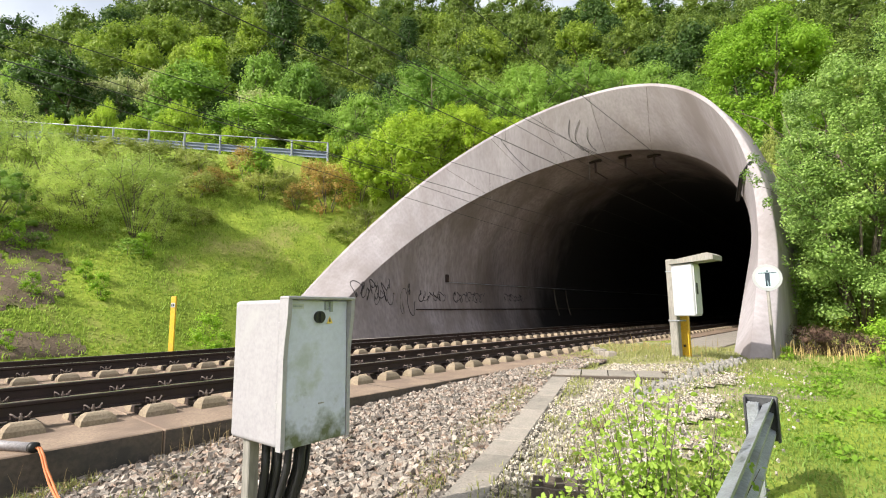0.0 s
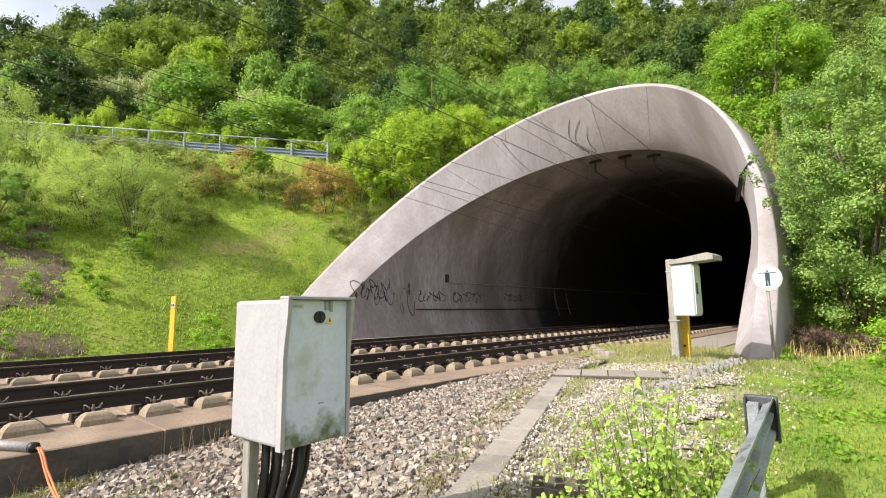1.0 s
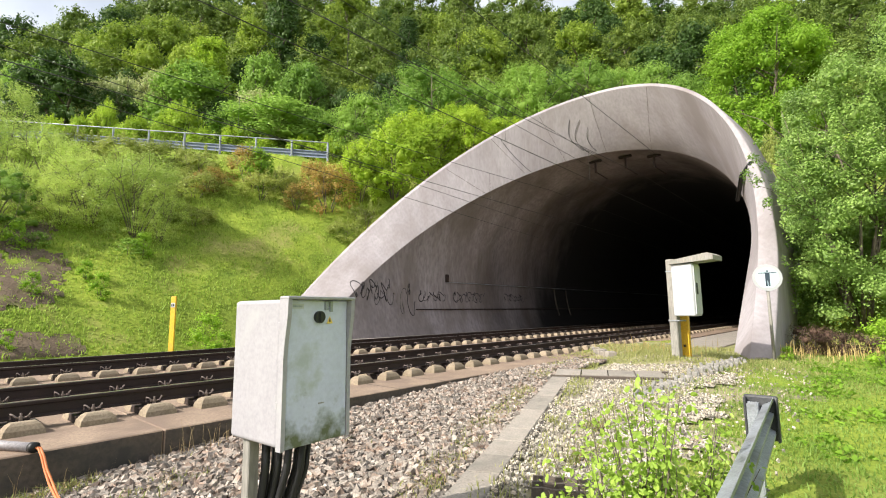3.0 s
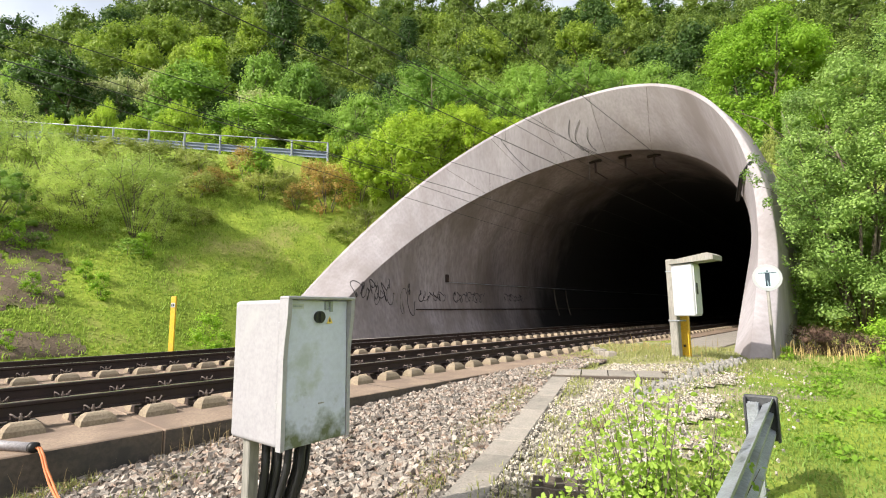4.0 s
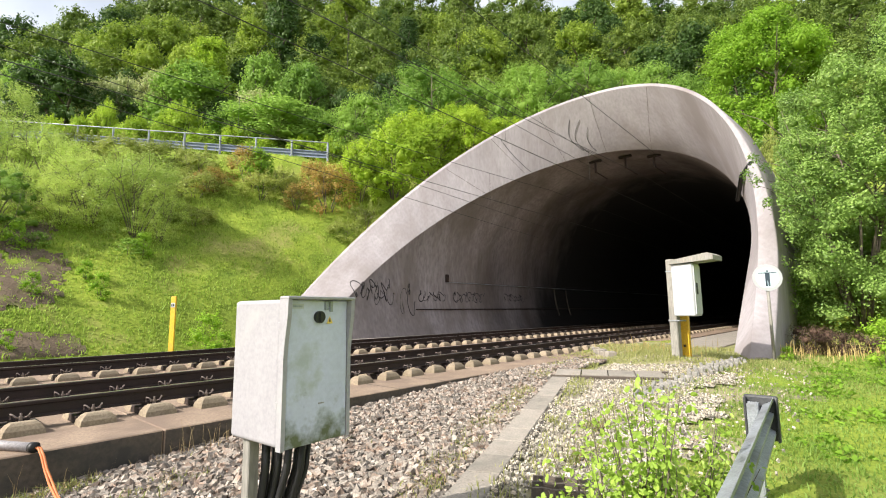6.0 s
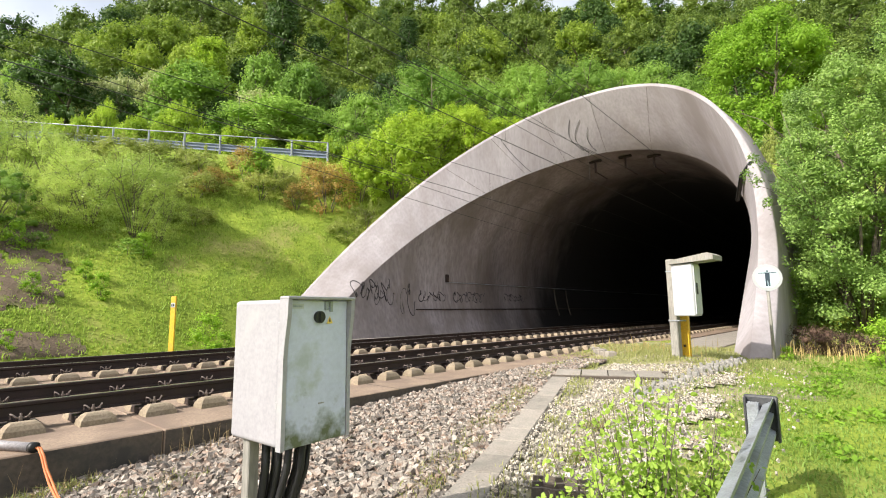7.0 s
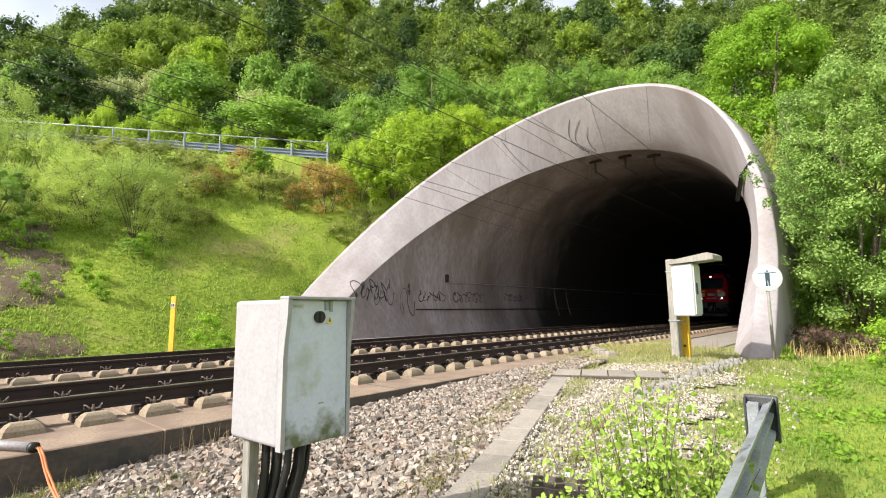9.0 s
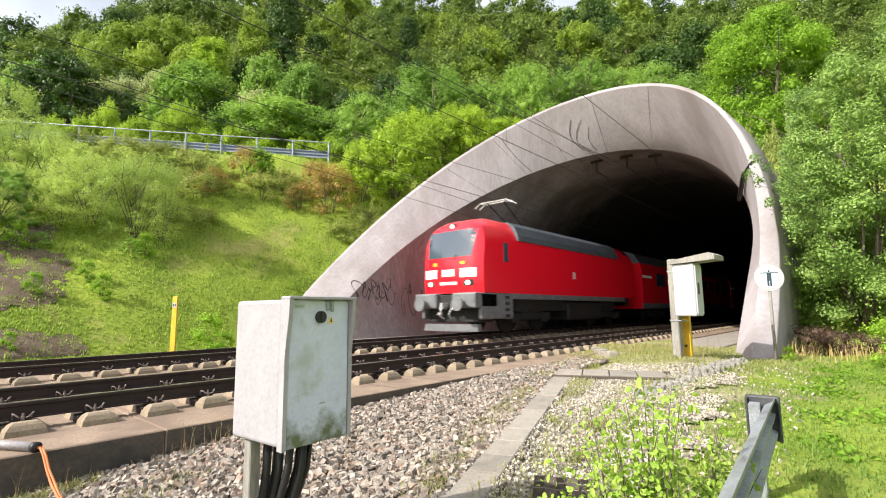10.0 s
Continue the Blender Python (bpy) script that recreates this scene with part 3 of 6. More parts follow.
def plant(proto, across, away, turn=0.0, size=1.0, tall=1.0, sink=0.1):
    p = spot(across, away)
    m = pose(p.x, p.y, ground(p.x, p.y) - sink, 0, 0, turn)
    c = copy_thing(proto, m)
    c.rotation_euler = (0, 0, radians(turn))
    c.scale = (size, size, size * tall)
    return c


def place(t, across, away, turn=0.0, size=1.0, tall=1.0, sink=0.1):
    p = spot(across, away)
    t.matrix_basis = pose(p.x, p.y, ground(p.x, p.y) - sink, 0, 0, turn)
    t.scale = (size, size, size * tall)
    return t


def build_woods():
    rng = random.Random(5)
    lab = "broad-leaved forest tree with a dense dark green crown"
    protos, far = [], []
    for k, (mat, w, hi, shape) in enumerate(((LEAF_FOREST, 7, 12, "round"), (LEAF_FOREST, 8, 13, "tall"), (LEAF_WOOD, 7, 12, "round"), (LEAF_DARK, 6, 13, "tall"),
                                             (LEAF_FOREST, 9, 12, "round"), (LEAF_DARK, 5.5, 14, "cone"))):
        protos.append(tree("forest_tree", lab, "tree", mat, w, 0.3, hi, 44, 1.3, 6000, 0.17, 100 + k, thick=0.3, shape=shape, group="hillside forest", spikes=6))
    for k, (mat, w, hi) in enumerate(((LEAF_FOREST, 7.5, 12), (LEAF_WOOD, 8, 11), (LEAF_DARK, 7, 12), (LEAF_FOREST, 9, 12))):
        far.append(tree("forest_tree", lab, "tree", mat, w, 1.0, hi, 34, 1.5, 3600, 0.25, 120 + k, thick=0.3, group="hillside forest", spikes=4))
    rows = [(48, 5.6), (54.5, 6.0), (61, 6.4), (68.5, 6.8), (77, 7.2), (86, 7.6), (97, 8.6), (110, 9.6), (126, 11)]
    used = set()
    for r, (away, step) in enumerate(rows):
        reach = away * 1.0
        u = -reach + (r % 2) * step / 2
        while u < reach:
            kinds = protos if r < 5 else far
            proto = kinds[rng.randrange(len(kinds))]
            uu, aa = u + rng.uniform(-1.6, 1.6), away + rng.uniform(-2.2, 2.2)
            s, tl, tn = rng.uniform(0.72, 1.15), rng.uniform(0.85, 1.2), rng.uniform(0, 360)
            u += step
            if r < 3:
                tl *= 0.8 - 0.2 * smooth_step(0.5, 0.75, -uu / aa)
            if r == 0 and (uu < -23 or -4 < uu < 20):
                s, tl = 0.7 * s, 0.75
            (plant if proto.name in used else place)(proto, uu, aa, tn, s, tl, 0.6)
            used.add(proto.name)


def build_shrubs():
    # willows in a row behind the crown of the portal
    stand(tree("willow_tree", "rounded mid-green willow behind the tunnel portal", "tree", LEAF_MID, 7.0, 0.3, 8.6, 90, 0.8, 20000, 0.09, 21, 5, 0.12,
               group="willows above the portal", ratio=0.42, spikes=22),
          [(-1.1, 38, 9.7, 10.3), (-5.9, 36, 6.2, 7.2), (3.9, 39, 6.4, 9.2), (7.0, 38.5, 7.4, 9.8), (11.9, 39, 7.6, 9.5), (15.7, 40, 6.4, 9.1), (19.2, 41, 6.6, 9.4), (20.5, 38, 5.8, 8.0)])
    # bright shrubs on top of the slope
    lime = tree("shrub", "bright lime-green shrub on the embankment crest", "shrub", LEAF_LIME, 4.2, 0.0, 3.7, 52, 0.55, 9000, 0.07, 31, 6, 0.05,
                group="lime-green shrubs", spikes=16, ratio=0.5)
    stand(lime, [(-2.9, 28.2, 5.8, 4.7), (-4.8, 27.5, 3.2, 3.8), (-0.7, 28.6, 4.0, 3.8), (1.8, 28.8, 3.3, 3.1), (4.3, 30.5, 3.6, 2.0), (0.6, 30.2, 4.4, 3.4), (-1.9, 30.4, 5.0, 4.4),
                 (-20.1, 36, 4.2, 5.4), (-23.2, 35.5, 3.0, 4.1), (-26.1, 36, 2.2, 5.2), (-27.6, 35.5, 2.4, 3.9), (-21.6, 35.6, 2.8, 4.3), (-15.8, 35.5, 3.0, 3.9),
                 (-18.0, 35.3, 3.0, 3.4), (-13.4, 35.2, 3.0, 3.2), (-10.6, 35.2, 3.2, 3.4), (-29.8, 35.4, 3.0, 3.6), (-24.6, 35.3, 2.4, 3.2), (-8.2, 34.8, 3.2, 3.6), (12.5, 33, 4.0, 3.4)])
    # the large fresh green tree beside the portal's crown
    stand(tree("tree", "large fresh green deciduous tree above the portal", "tree", LEAF_BRIGHT, 7.0, -0.5, 9.4, 120, 0.75, 40000, 0.085, 41, 3, 0.16, spikes=26, ratio=0.5),
          [(22.0, 31.5, 8.6, 11.0)])
    rust = tree("rusty_shrub", "shrub with leaves turning rust-red", "shrub", LEAF_RUST, 2.2, 0.0, 2.0, 34, 0.30, 4200, 0.036, 51, 5, 0.03, group="rusty shrubs",
                spikes=12, fill=0.3)
    stand(rust, [(-6.4, 26.4, 3.2, 3.0), (-11.2, 26.8, 2.5, 2.2), (-8.0, 26, 1.9, 1.5), (-12.4, 25.4, 2.4, 1.4), (-7.3, 27.2, 2.4, 2.0)])
    olive = tree("shrub", "low olive-green scrub below the road", "shrub", LEAF_OLIVE, 2.4, 0.0, 1.6, 30, 0.32, 4000, 0.04, 55, 6, 0.02, group="low scrub", spikes=10, fill=0.3)
    stand(olive, [(-10.0, 26.0, 2.6, 1.5), (-12.9, 24.6, 3.0, 1.6), (-9.0, 26.8, 2.2, 1.4), (-13.8, 26.5, 2.6, 1.8), (-5.2, 25.6, 2.2, 1.3), (-16.0, 26.8, 3.0, 1.6), (-18.2, 26.4, 3.2, 1.8),
                  (-11.8, 22.6, 2.2, 1.1), (-4.2, 26.2, 2.2, 1.8), (-14.6, 23.6, 2.6, 1.5), (-20.6, 26.6, 3.0, 1.6), (16.5, 24, 2.4, 4.6)])
    # willow thicket on the slope beside the far track
    thicket = tree("willow_thicket", "pale green willow thicket on the grassy slope", "shrub", LEAF_GREY, 4.0, 0.0, 3.8, 70, 0.40, 11500, 0.044, 61, 9, 0.03,
                   shape="tall", group="willow thickets on the slope", spikes=26, ratio=0.42, fill=0.0)
    stand(thicket, [(-13.3, 20.6, 4.0, 4.1), (-15.1, 20.3, 3.6, 3.2), (-12.4, 20.9, 2.2, 2.8), (-15.7, 19.6, 2.8, 2.3), (-20.1, 22.5, 4.2, 3.2), (-18.2, 22, 3.6, 3.0), (-20.4, 21.5, 3.6, 2.5),
                    (-17.5, 20, 3.2, 2.1), (-22.7, 22, 4.6, 2.8), (-23.8, 25, 4.2, 4.6), (-16.6, 21.4, 3.4, 2.8), (-14.2, 22.0, 3.2, 2.8), (-26.4, 23.5, 4.6, 3.4)])
    dark_bush = tree("dark_shrub", "dense dark green broom bush at the foot of the slope", "shrub", LEAF_MID, 2.4, 0.0, 2.6, 50, 0.32, 8000, 0.03, 65, 7, 0.02, shape="tall",
                     group="dark broom bushes", spikes=20, ratio=0.25, fill=0.5)
    stand(dark_bush, [(-16.6, 17.5, 2.8, 2.8), (-17.9, 17.0, 3.0, 2.6), (-17.6, 18.6, 2.6, 2.4), (-12.7, 19.3, 1.2, 0.8), (-15.2, 17.8, 1.0, 0.7)])
    sprig = tree("sapling", "small leafy sapling on the slope", "shrub", LEAF_BRIGHT, 1.1, 0.0, 1.5, 14, 0.24, 1500, 0.035, 71, 4, 0.012, shape="tall", spikes=5,
                 group="saplings")
    place(sprig, -8.0, 16.6, 0, 1.0)
    for u, a, s in ((-12.3, 19.6, 0.7), (-7.3, 16.2, 0.6), (-17.0, 17.0, 0.7), (-10.7, 26.6, 1.5), (-10.3, 26.9, 1.2), (-12.84, 17.3, 0.5), (-11.95, 16.85, 0.62), (-13.36, 15.7, 0.55),
                    (-12.11, 13.6, 0.4), (-15.6, 17.4, 0.7)):
        plant(sprig, u, a, 50 * s, s)
    for u, a, s in ((9.3, 10.4, 1.0), (9.9, 10.8, 0.9), (9.6, 10.1, 0.7), (8.2, 11.8, 0.4)):
        plant(sprig, u, a, 70 * s, s * 0.75)
    # brown scrub, its dark colour also standing for the shaded hollow by the portal
    scrub = tree("brown_scrub", "low heap of dead brown scrub, dark for the shaded hollow beside the portal", "shrub", LEAF_BROWN, 1.7, 0.0, 0.9, 20, 0.26, 3500, 0.035, 75, 8, 0.012, group="dead scrub",
                 ratio=0.25)
    place(scrub, 10.2, 13.7, 0, 1.0)
    plant(scrub, 11.2, 13.5, 80, 0.8)
    plant(scrub, 12.4, 13.3, 160, 0.7)
    # light crowns that stand out of the wood
    stand(tree("forest_tree", "light yellow-green forest tree on the hillside", "tree", LEAF_PALE, 6.5, 0.5, 11.0, 60, 1.05, 8000, 0.15, 79, 1, 0.25, group="light hillside trees", spikes=6),
          [(-43.0, 60, 7.3, 13.9), (-39.1, 64, 8.6, 14.0), (-36.4, 56, 6.4, 11.9), (-48.2, 62, 6.4, 12.8), (-27.0, 66, 7.2, 13.2), (-30.9, 55, 5.8, 11.8), (5.6, 68, 9.1, 13.6), (21.4, 72, 10.0, 14.2)])
    # single trees at the wood's edge
    stand(tree("tree", "yellow-green poplar at the edge of the wood", "tree", LEAF_LIME, 3.8, 0.5, 10.5, 60, 0.7, 9000, 0.11, 81, 1, 0.2, shape="tall", spikes=8),
          [(-25.5, 50, 5.2, 13.2)])
    stand(tree("tree", "dark green dense tree behind the road", "tree", LEAF_DARK, 6.0, 0.2, 7.5, 70, 0.85, 10000, 0.11, 91, 2, 0.2, group="dark trees behind the road", spikes=8),
          [(-33.3, 40, 8.0, 9.2), (-37.3, 40, 5.0, 5.7), (-28.8, 41, 5.4, 6.0), (-19.9, 42, 5.0, 6.0), (-9.2, 44, 3.6, 7.6), (-5.5, 47, 6.0, 9.6)])
    stand(tree("flowering_shrub", "shrub hung with pale creamy blossom behind the road", "shrub", LEAF_FLOWER, 5.0, 0.2, 6.2, 60, 0.7, 8500, 0.085, 95, 3, 0.12,
               group="blossoming shrubs", spikes=8),
          [(-26.4, 43, 5.0, 8.4), (-29.5, 42.5, 5.0, 7.5), (-15.7, 40.5, 5.6, 6.9), (-32.6, 43.5, 4.2, 6.9), (-6.4, 40, 3.8, 6.8)])
    stand(tree("tree", "fresh green tree at the edge of the wood", "tree", LEAF_MID, 5.0, 0.2, 7.5, 70, 0.75, 10000, 0.10, 97, 2, 0.15, group="green trees at the wood edge", spikes=8),
          [(-22.9, 42, 8.2, 8.9), (-17.7, 46, 5.6, 10.8), (-13.4, 45, 5.6, 10.2), (-13.1, 37.5, 8.7, 6.3), (-17.0, 39, 5.6, 5.4), (-10.2, 38, 5.6, 5.4), (-38.4, 44, 5.2, 8.8), (-39.3, 43, 4.6, 8.4)])


def build_near_tree():
    """The poplar thicket beside the portal; its leafy boughs stir in the wind."""
    rng = np.random.default_rng(7)
    t = thing("poplar_thicket", "tall leafy young poplar thicket beside the portal", "tree")
    p = spot(12.9, 15.0)
    t.matrix_basis = pose(p.x, p.y, ground(p.x, p.y) - 0.1)
    limbs(t, rng, 8.2, 5.0, 9, 0.06)
    boughs = []
    for k in range(11):
        ang = 2 * math.pi * k / 7 + 0.3
        ring = 1.75 if k < 7 else 2.6
        cx, cy = ring * math.cos(ang) + (1.6 * SIDE.x if k > 6 else 0), ring * math.sin(ang) + (1.6 * SIDE.y if k > 6 else 0)
        top = (8.6, 7.4, 6.6, 6.2, 7.0, 8.2, 9.4, 8.8, 9.2, 7.5, 8.4)[k]
        blobs = []
        for j in range(34):
            z = 0.1 + (top - 0.4) * rng.random()
            w = 1.5 * (1.05 - 0.75 * z / top)
            a2, r2 = rng.random() * 6.283, w * math.sqrt(rng.random())
            s = 0.48 * (0.7 + 0.6 * rng.random())
            blobs.append((math.cos(a2) * r2, math.sin(a2) * r2, z, s, s * 0.9))
        for j in range(7):
            a2, r2 = rng.random() * 6.283, 1.1 * math.sqrt(rng.random())
            z = top * (0.9 - 0.28 * r2)
            for q in range(4):
                blobs.append((math.cos(a2) * r2, math.sin(a2) * r2, z + 0.26 * q, 0.20 - 0.04 * q, 0.24))
        c, n = clump_points(rng, blobs, 17000)
        clear = c[:, 0] + cx + p.x > -1.75
        c, n = c[clear], n[clear]
        kept = [b for b in blobs[:34] if b[0] + cx + p.x > -1.2]
        me = leaf_mesh("bough", c, n, 0.040 * (0.7 + 0.6 * rng.random(len(c))), [LEAF_POPLAR], 0.6, 70 + k, inner_mass(rng, kept, 0.45))
        ob = new("bough", me)
        ob.parent = t
        ob.location = (cx, cy, 0)
        boughs.append(ob)
    # a thin bough that hangs out before the portal's leg
    root = Vector((-0.75, 17.0, 3.3)) - t.matrix_basis.translation
    tips = [Vector(q) - t.matrix_basis.translation for q in ((-1.9, 15.5, 5.0), (-2.05, 15.2, 4.3), (-1.7, 15.6, 3.7), (-1.5, 16.0, 5.3), (-1.35, 16.2, 3.2))]
    twig, blobs = bmesh.new(), []
    for q in tips:
        mid = root.lerp(q, 0.5) + Vector((0, 0, 0.25))
        tube(twig, [root, mid, q], [0.016, 0.010, 0.004], 5)
        for j in range(7):
            f = 0.35 + 0.75 * j / 6
            c0 = root.lerp(mid, f * 2) if f < 0.5 else mid.lerp(q, f * 2 - 1)
            blobs.append((*(c0 + Vector(rng.normal(scale=0.10, size=3))), 0.24 - 0.10 * f, 0.26 - 0.08 * f))
    part("stem", twig, BARK, t, smooth=True)
    c, n = clump_points(rng, blobs, 3000)
    ob = new("bough", leaf_mesh("bough", c, n, 0.034 * (0.7 + 0.6 * rng.random(len(c))), [LEAF_POPLAR], 0.6, 99))
    ob.parent = t
    return boughs


LEAF_POPLAR = leafy("leaves_poplar", (0.12, 0.235, 0.04), (0.42, 0.57, 0.16), 0.43, 0.36)
LEAF_YOUNG = leafy("leaves_young", (0.21, 0.36, 0.04), (0.46, 0.60, 0.12), 0.45, 0.4)
LEAF_BROWN = leafy("dead_twigs", (0.06, 0.035, 0.028), (0.16, 0.10, 0.07), 0.1, 0.8)
GRASS_MEADOW = leafy("meadow_blades", (0.14, 0.25, 0.035), (0.36, 0.48, 0.11), 0.45)


def build_sapling():
    """The leafy young shrub in front of the camera."""
    rng = np.random.default_rng(17)
    t = thing("young_shrub", "young bright green shrub with rounded leaves on thin stems", "shrub")
    base = Vector((-0.97, 2.70, -0.62))
    t.matrix_basis = Matrix.Translation(base)
    t.scale = (1.12, 1.12, 1.38)
    wood = bmesh.new()
    c, n, s = [], [], []
    side = Vector((SIDE.x, SIDE.y, 0))
    ahead = Vector((VIEW.x, VIEW.y, 0))
    for k in range(54):
        off = -0.50 + 0.95 * (k + 0.5) / 54 + rng.normal() * 0.05
        tall = 0.50 + 0.36 * rng.random() - 0.22 * abs(off) - (0.12 if off < -0.4 else 0)
        if k in (30, 33):
            tall = 0.86
        foot = side * (off * 0.25) + ahead * (rng.normal() * 0.10)
        top = side * off + ahead * (rng.normal() * 0.16) + Vector((0, 0, tall))
        mid = foot.lerp(top, 0.55) + side * (rng.normal() * 0.03)
        tube(wood, [foot - Vector((0, 0, 0.05)), mid, top], [0.006, 0.004, 0.0015], 4)
        count = int(42 + 88 * tall)
        for j in range(count):
            f = 0.22 + 0.78 * (j / count)
            p = foot.lerp(mid, f / 0.55) if f < 0.55 else mid.lerp(top, (f - 0.55) / 0.45)
            d = Vector((rng.normal(), rng.normal(), rng.normal() * 0.6)).normalized()
            c.append(p + d * (0.03 + 0.05 * rng.random()))
            n.append(d * 0.4 + Vector((0, 0, 0.8)) + Vector((rng.normal(), rng.normal(), rng.normal())) * 0.5)
            s.append(0.0165 * (0.55 + 0.75 * rng.random()) * (1.15 - 0.35 * f))
    part("stem", wood, BARK, t)
    c, n, s = np.array([tuple(v) for v in c]), np.array([tuple(v) for v in n]), np.array(s)
    rngl = np.random.default_rng(3)
    k = len(c)
    nrm = n / np.linalg.norm(n, axis=1, keepdims=True)
    a = np.cross(nrm, rngl.normal(size=(k, 3)))
    a /= np.linalg.norm(a, axis=1, keepdims=True)
    b = np.cross(nrm, a)
    outline = [(1.15, 0, 0), (0.55, 0.52, 0.12), (-0.25, 0.68, 0.16), (-0.95, 0.30, 0.08), (-1.0, -0.30, 0.08), (-0.25, -0.68, 0.16), (0.55, -0.52, 0.12)]
    verts = np.stack([c + s[:, None] * (a * x + b * y + nrm * z) for x, y, z in outline] + [c], 1).reshape(-1, 3)
    faces = [(8 * i + j, 8 * i + (j + 1) % 7, 8 * i + 7) for i in range(k) for j in range(7)]
    ob = mesh_part("leaves", verts, faces, LEAF_YOUNG, t)
    return t


def blades(name, label, spots, mat, height, lean=0.5, width=0.008, seed=3):
    """Grass as two-segment blades; spots are x, y and a scale."""
    rng = np.random.default_rng(seed)
    spots = np.asarray(spots)
    k = len(spots)
    base = np.array([[x, y, (max(rough_ground(x, y), bed_height(x, y)) if SLAB_EDGE < x < -2.2 and y < 11.5 else rough_ground(x, y)) - 0.02] for x, y in spots[:, :2]])
    ang = rng.random(k) * 6.283
    d = np.stack([np.cos(ang), np.sin(ang), 0 * ang], 1)
    sd = np.stack([-np.sin(ang), np.cos(ang), 0 * ang], 1)
    h = (height * spots[:, 2] * (0.5 + 0.8 * rng.random(k)))[:, None]
    w = width * (0.6 + 0.8 * rng.random(k))[:, None] * np.ones((k, 1))
    ln = lean * rng.random(k)[:, None]
    up = np.array([0, 0, 1.0])
    v = np.stack([base - sd * w, base + sd * w, base + d * h * ln * 0.4 + up * h * 0.6 + sd * w * 0.8, base + d * h * ln * 0.4 + up * h * 0.6 - sd * w * 0.8,
                  base + d * h * ln + up * h * (1 - 0.3 * ln)], 1).reshape(-1, 3)
    faces = []
    for i in range(k):
        o = 5 * i
        faces += [(o, o + 1, o + 2, o + 3), (o + 3, o + 2, o + 4)]
    ob = mesh_part(name, v, faces, mat)
    return tagged(ob, label, "grass", kind="stuff")


def build_grass():
    rng = np.random.default_rng(11)

    def scatter(count, test, x0, x1, y0, y1, size=1.0):
        out = []
        while len(out) < count:
            x, y = rng.uniform(x0, x1), rng.uniform(y0, y1)
            q = 0.5 + 0.5 * noise.noise(Vector((x * 0.8, y * 0.8, 9.0)))
            if rng.random() < test(x, y) * (0.25 + 1.1 * q):
                out.append((x, y, size * (0.5 + 0.9 * q)))
        return out
    # meadow on the valley side
    blades("meadow_grass", "fresh green meadow grass", scatter(85000, lambda x, y: smooth_step(-2.3, -0.9, x + 0.12 * (y - 5)) * (0.35 + 0.9 * max(0.0, 0.5 + noise.noise(Vector((x * 0.5, y * 0.5, 2.0))))), -2.6, 6.5, 1.5, 17.5),
           GRASS_MEADOW, 0.075, 1.3, 0.006, 4)
    # thin dull grass in the gravel and on the platform
    blades("dry_grass", "thin yellowing grass between the stones",
           scatter(21000, lambda x, y: 0.9 if y > 11.5 else (0.24 if -2.9 < x + 0.12 * (y - 5) < -0.8 else (tuft(x, y) if abs(x - trough_x(y)) > 0.24 and x > SLAB_EDGE else 0)),
                   -6.5, -0.6, 0.6, 15.5), GRASS_DULL, 0.10, 0.9, 0.006, 5)
    # weeds rooted along the trough and at the slab's foot
    fresh, straw = [], []
    for x, y, r, n in ((-3.74, 5.05, 0.20, 420), (-3.36, 4.27, 0.16, 240), (-3.2, 3.62, 0.24, 420), (-2.86, 3.2, 0.20, 380), (-4.55, 7.2, 0.22, 420), (-4.25, 6.45, 0.2, 360),
                       (-5.45, 10.6, 0.4, 500), (-5.5, 0.95, 0.24, 700), (-5.6, 1.3, 0.16, 300), (-4.88, 1.92, 0.22, 240), (-4.67, 1.6, 0.22, 240), (-2.6, 5.8, 0.2, 260),
                       (-2.22, 4.56, 0.14, 200), (-3.78, 4.7, 0.25, 260), (-4.0, 5.7, 0.2, 260), (-5.0, 8.6, 0.3, 360), (-3.05, 3.95, 0.12, 160)):
        for _ in range(int(0.75 * n)):
            a, d = rng.uniform(0, 6.283), r * math.sqrt(rng.random())
            px, py = x + d * math.cos(a) * 0.8, y + d * math.sin(a) * 1.3
            if px > SLAB_EDGE + 0.03 and (abs(px - trough_x(py)) > 0.23 or py > 9.5):
                (fresh if rng.random() < 0.6 else straw).append((px, py, rng.uniform(0.5, 1.3)))
    blades("trough_weeds", "olive-green weeds along the cable trough", fresh, WEED, 0.11, 1.2, 0.005, 31)
    blades("withered_weeds", "withered brown weeds along the cable trough", straw, WITHERED, 0.11, 1.3, 0.004, 32)
    # dry reddish stalks at the slab's foot
    twigs = [(-5.74 + 0.12 * rng.normal(), 2.42 + 0.22 * rng.normal(), rng.uniform(0.4, 1.2)) for _ in range(70)]
    twigs += [(-5.70 + 0.1 * rng.normal(), 1.2 + 0.5 * rng.normal(), rng.uniform(0.3, 0.9)) for _ in range(60)]
    blades("dry_twigs", "dry reddish stalks at the foot of the track slab", [q for q in twigs if q[0] > SLAB_EDGE + 0.03], WITHERED, 0.30, 0.9, 0.003, 33)
    # broad-leaved weeds in clumps
    wc, wn, ws = [], [], []
    for k in range(170):
        x, y = rng.uniform(-1.4, 5.5), rng.uniform(3.0, 14.5)
        if x < -0.9 - 0.10 * (y - 4) + 0.5:
            continue
        r = rng.uniform(0.12, 0.42)
        for j in range(int(240 * r)):
            a, q = rng.random() * 6.283, r * math.sqrt(rng.random())
            px, py = x + math.cos(a) * q, y + math.sin(a) * q
            wc.append((px, py, rough_ground(px, py) + rng.uniform(0.02, 0.30) * (1.1 - q / r) * r * 2.2))
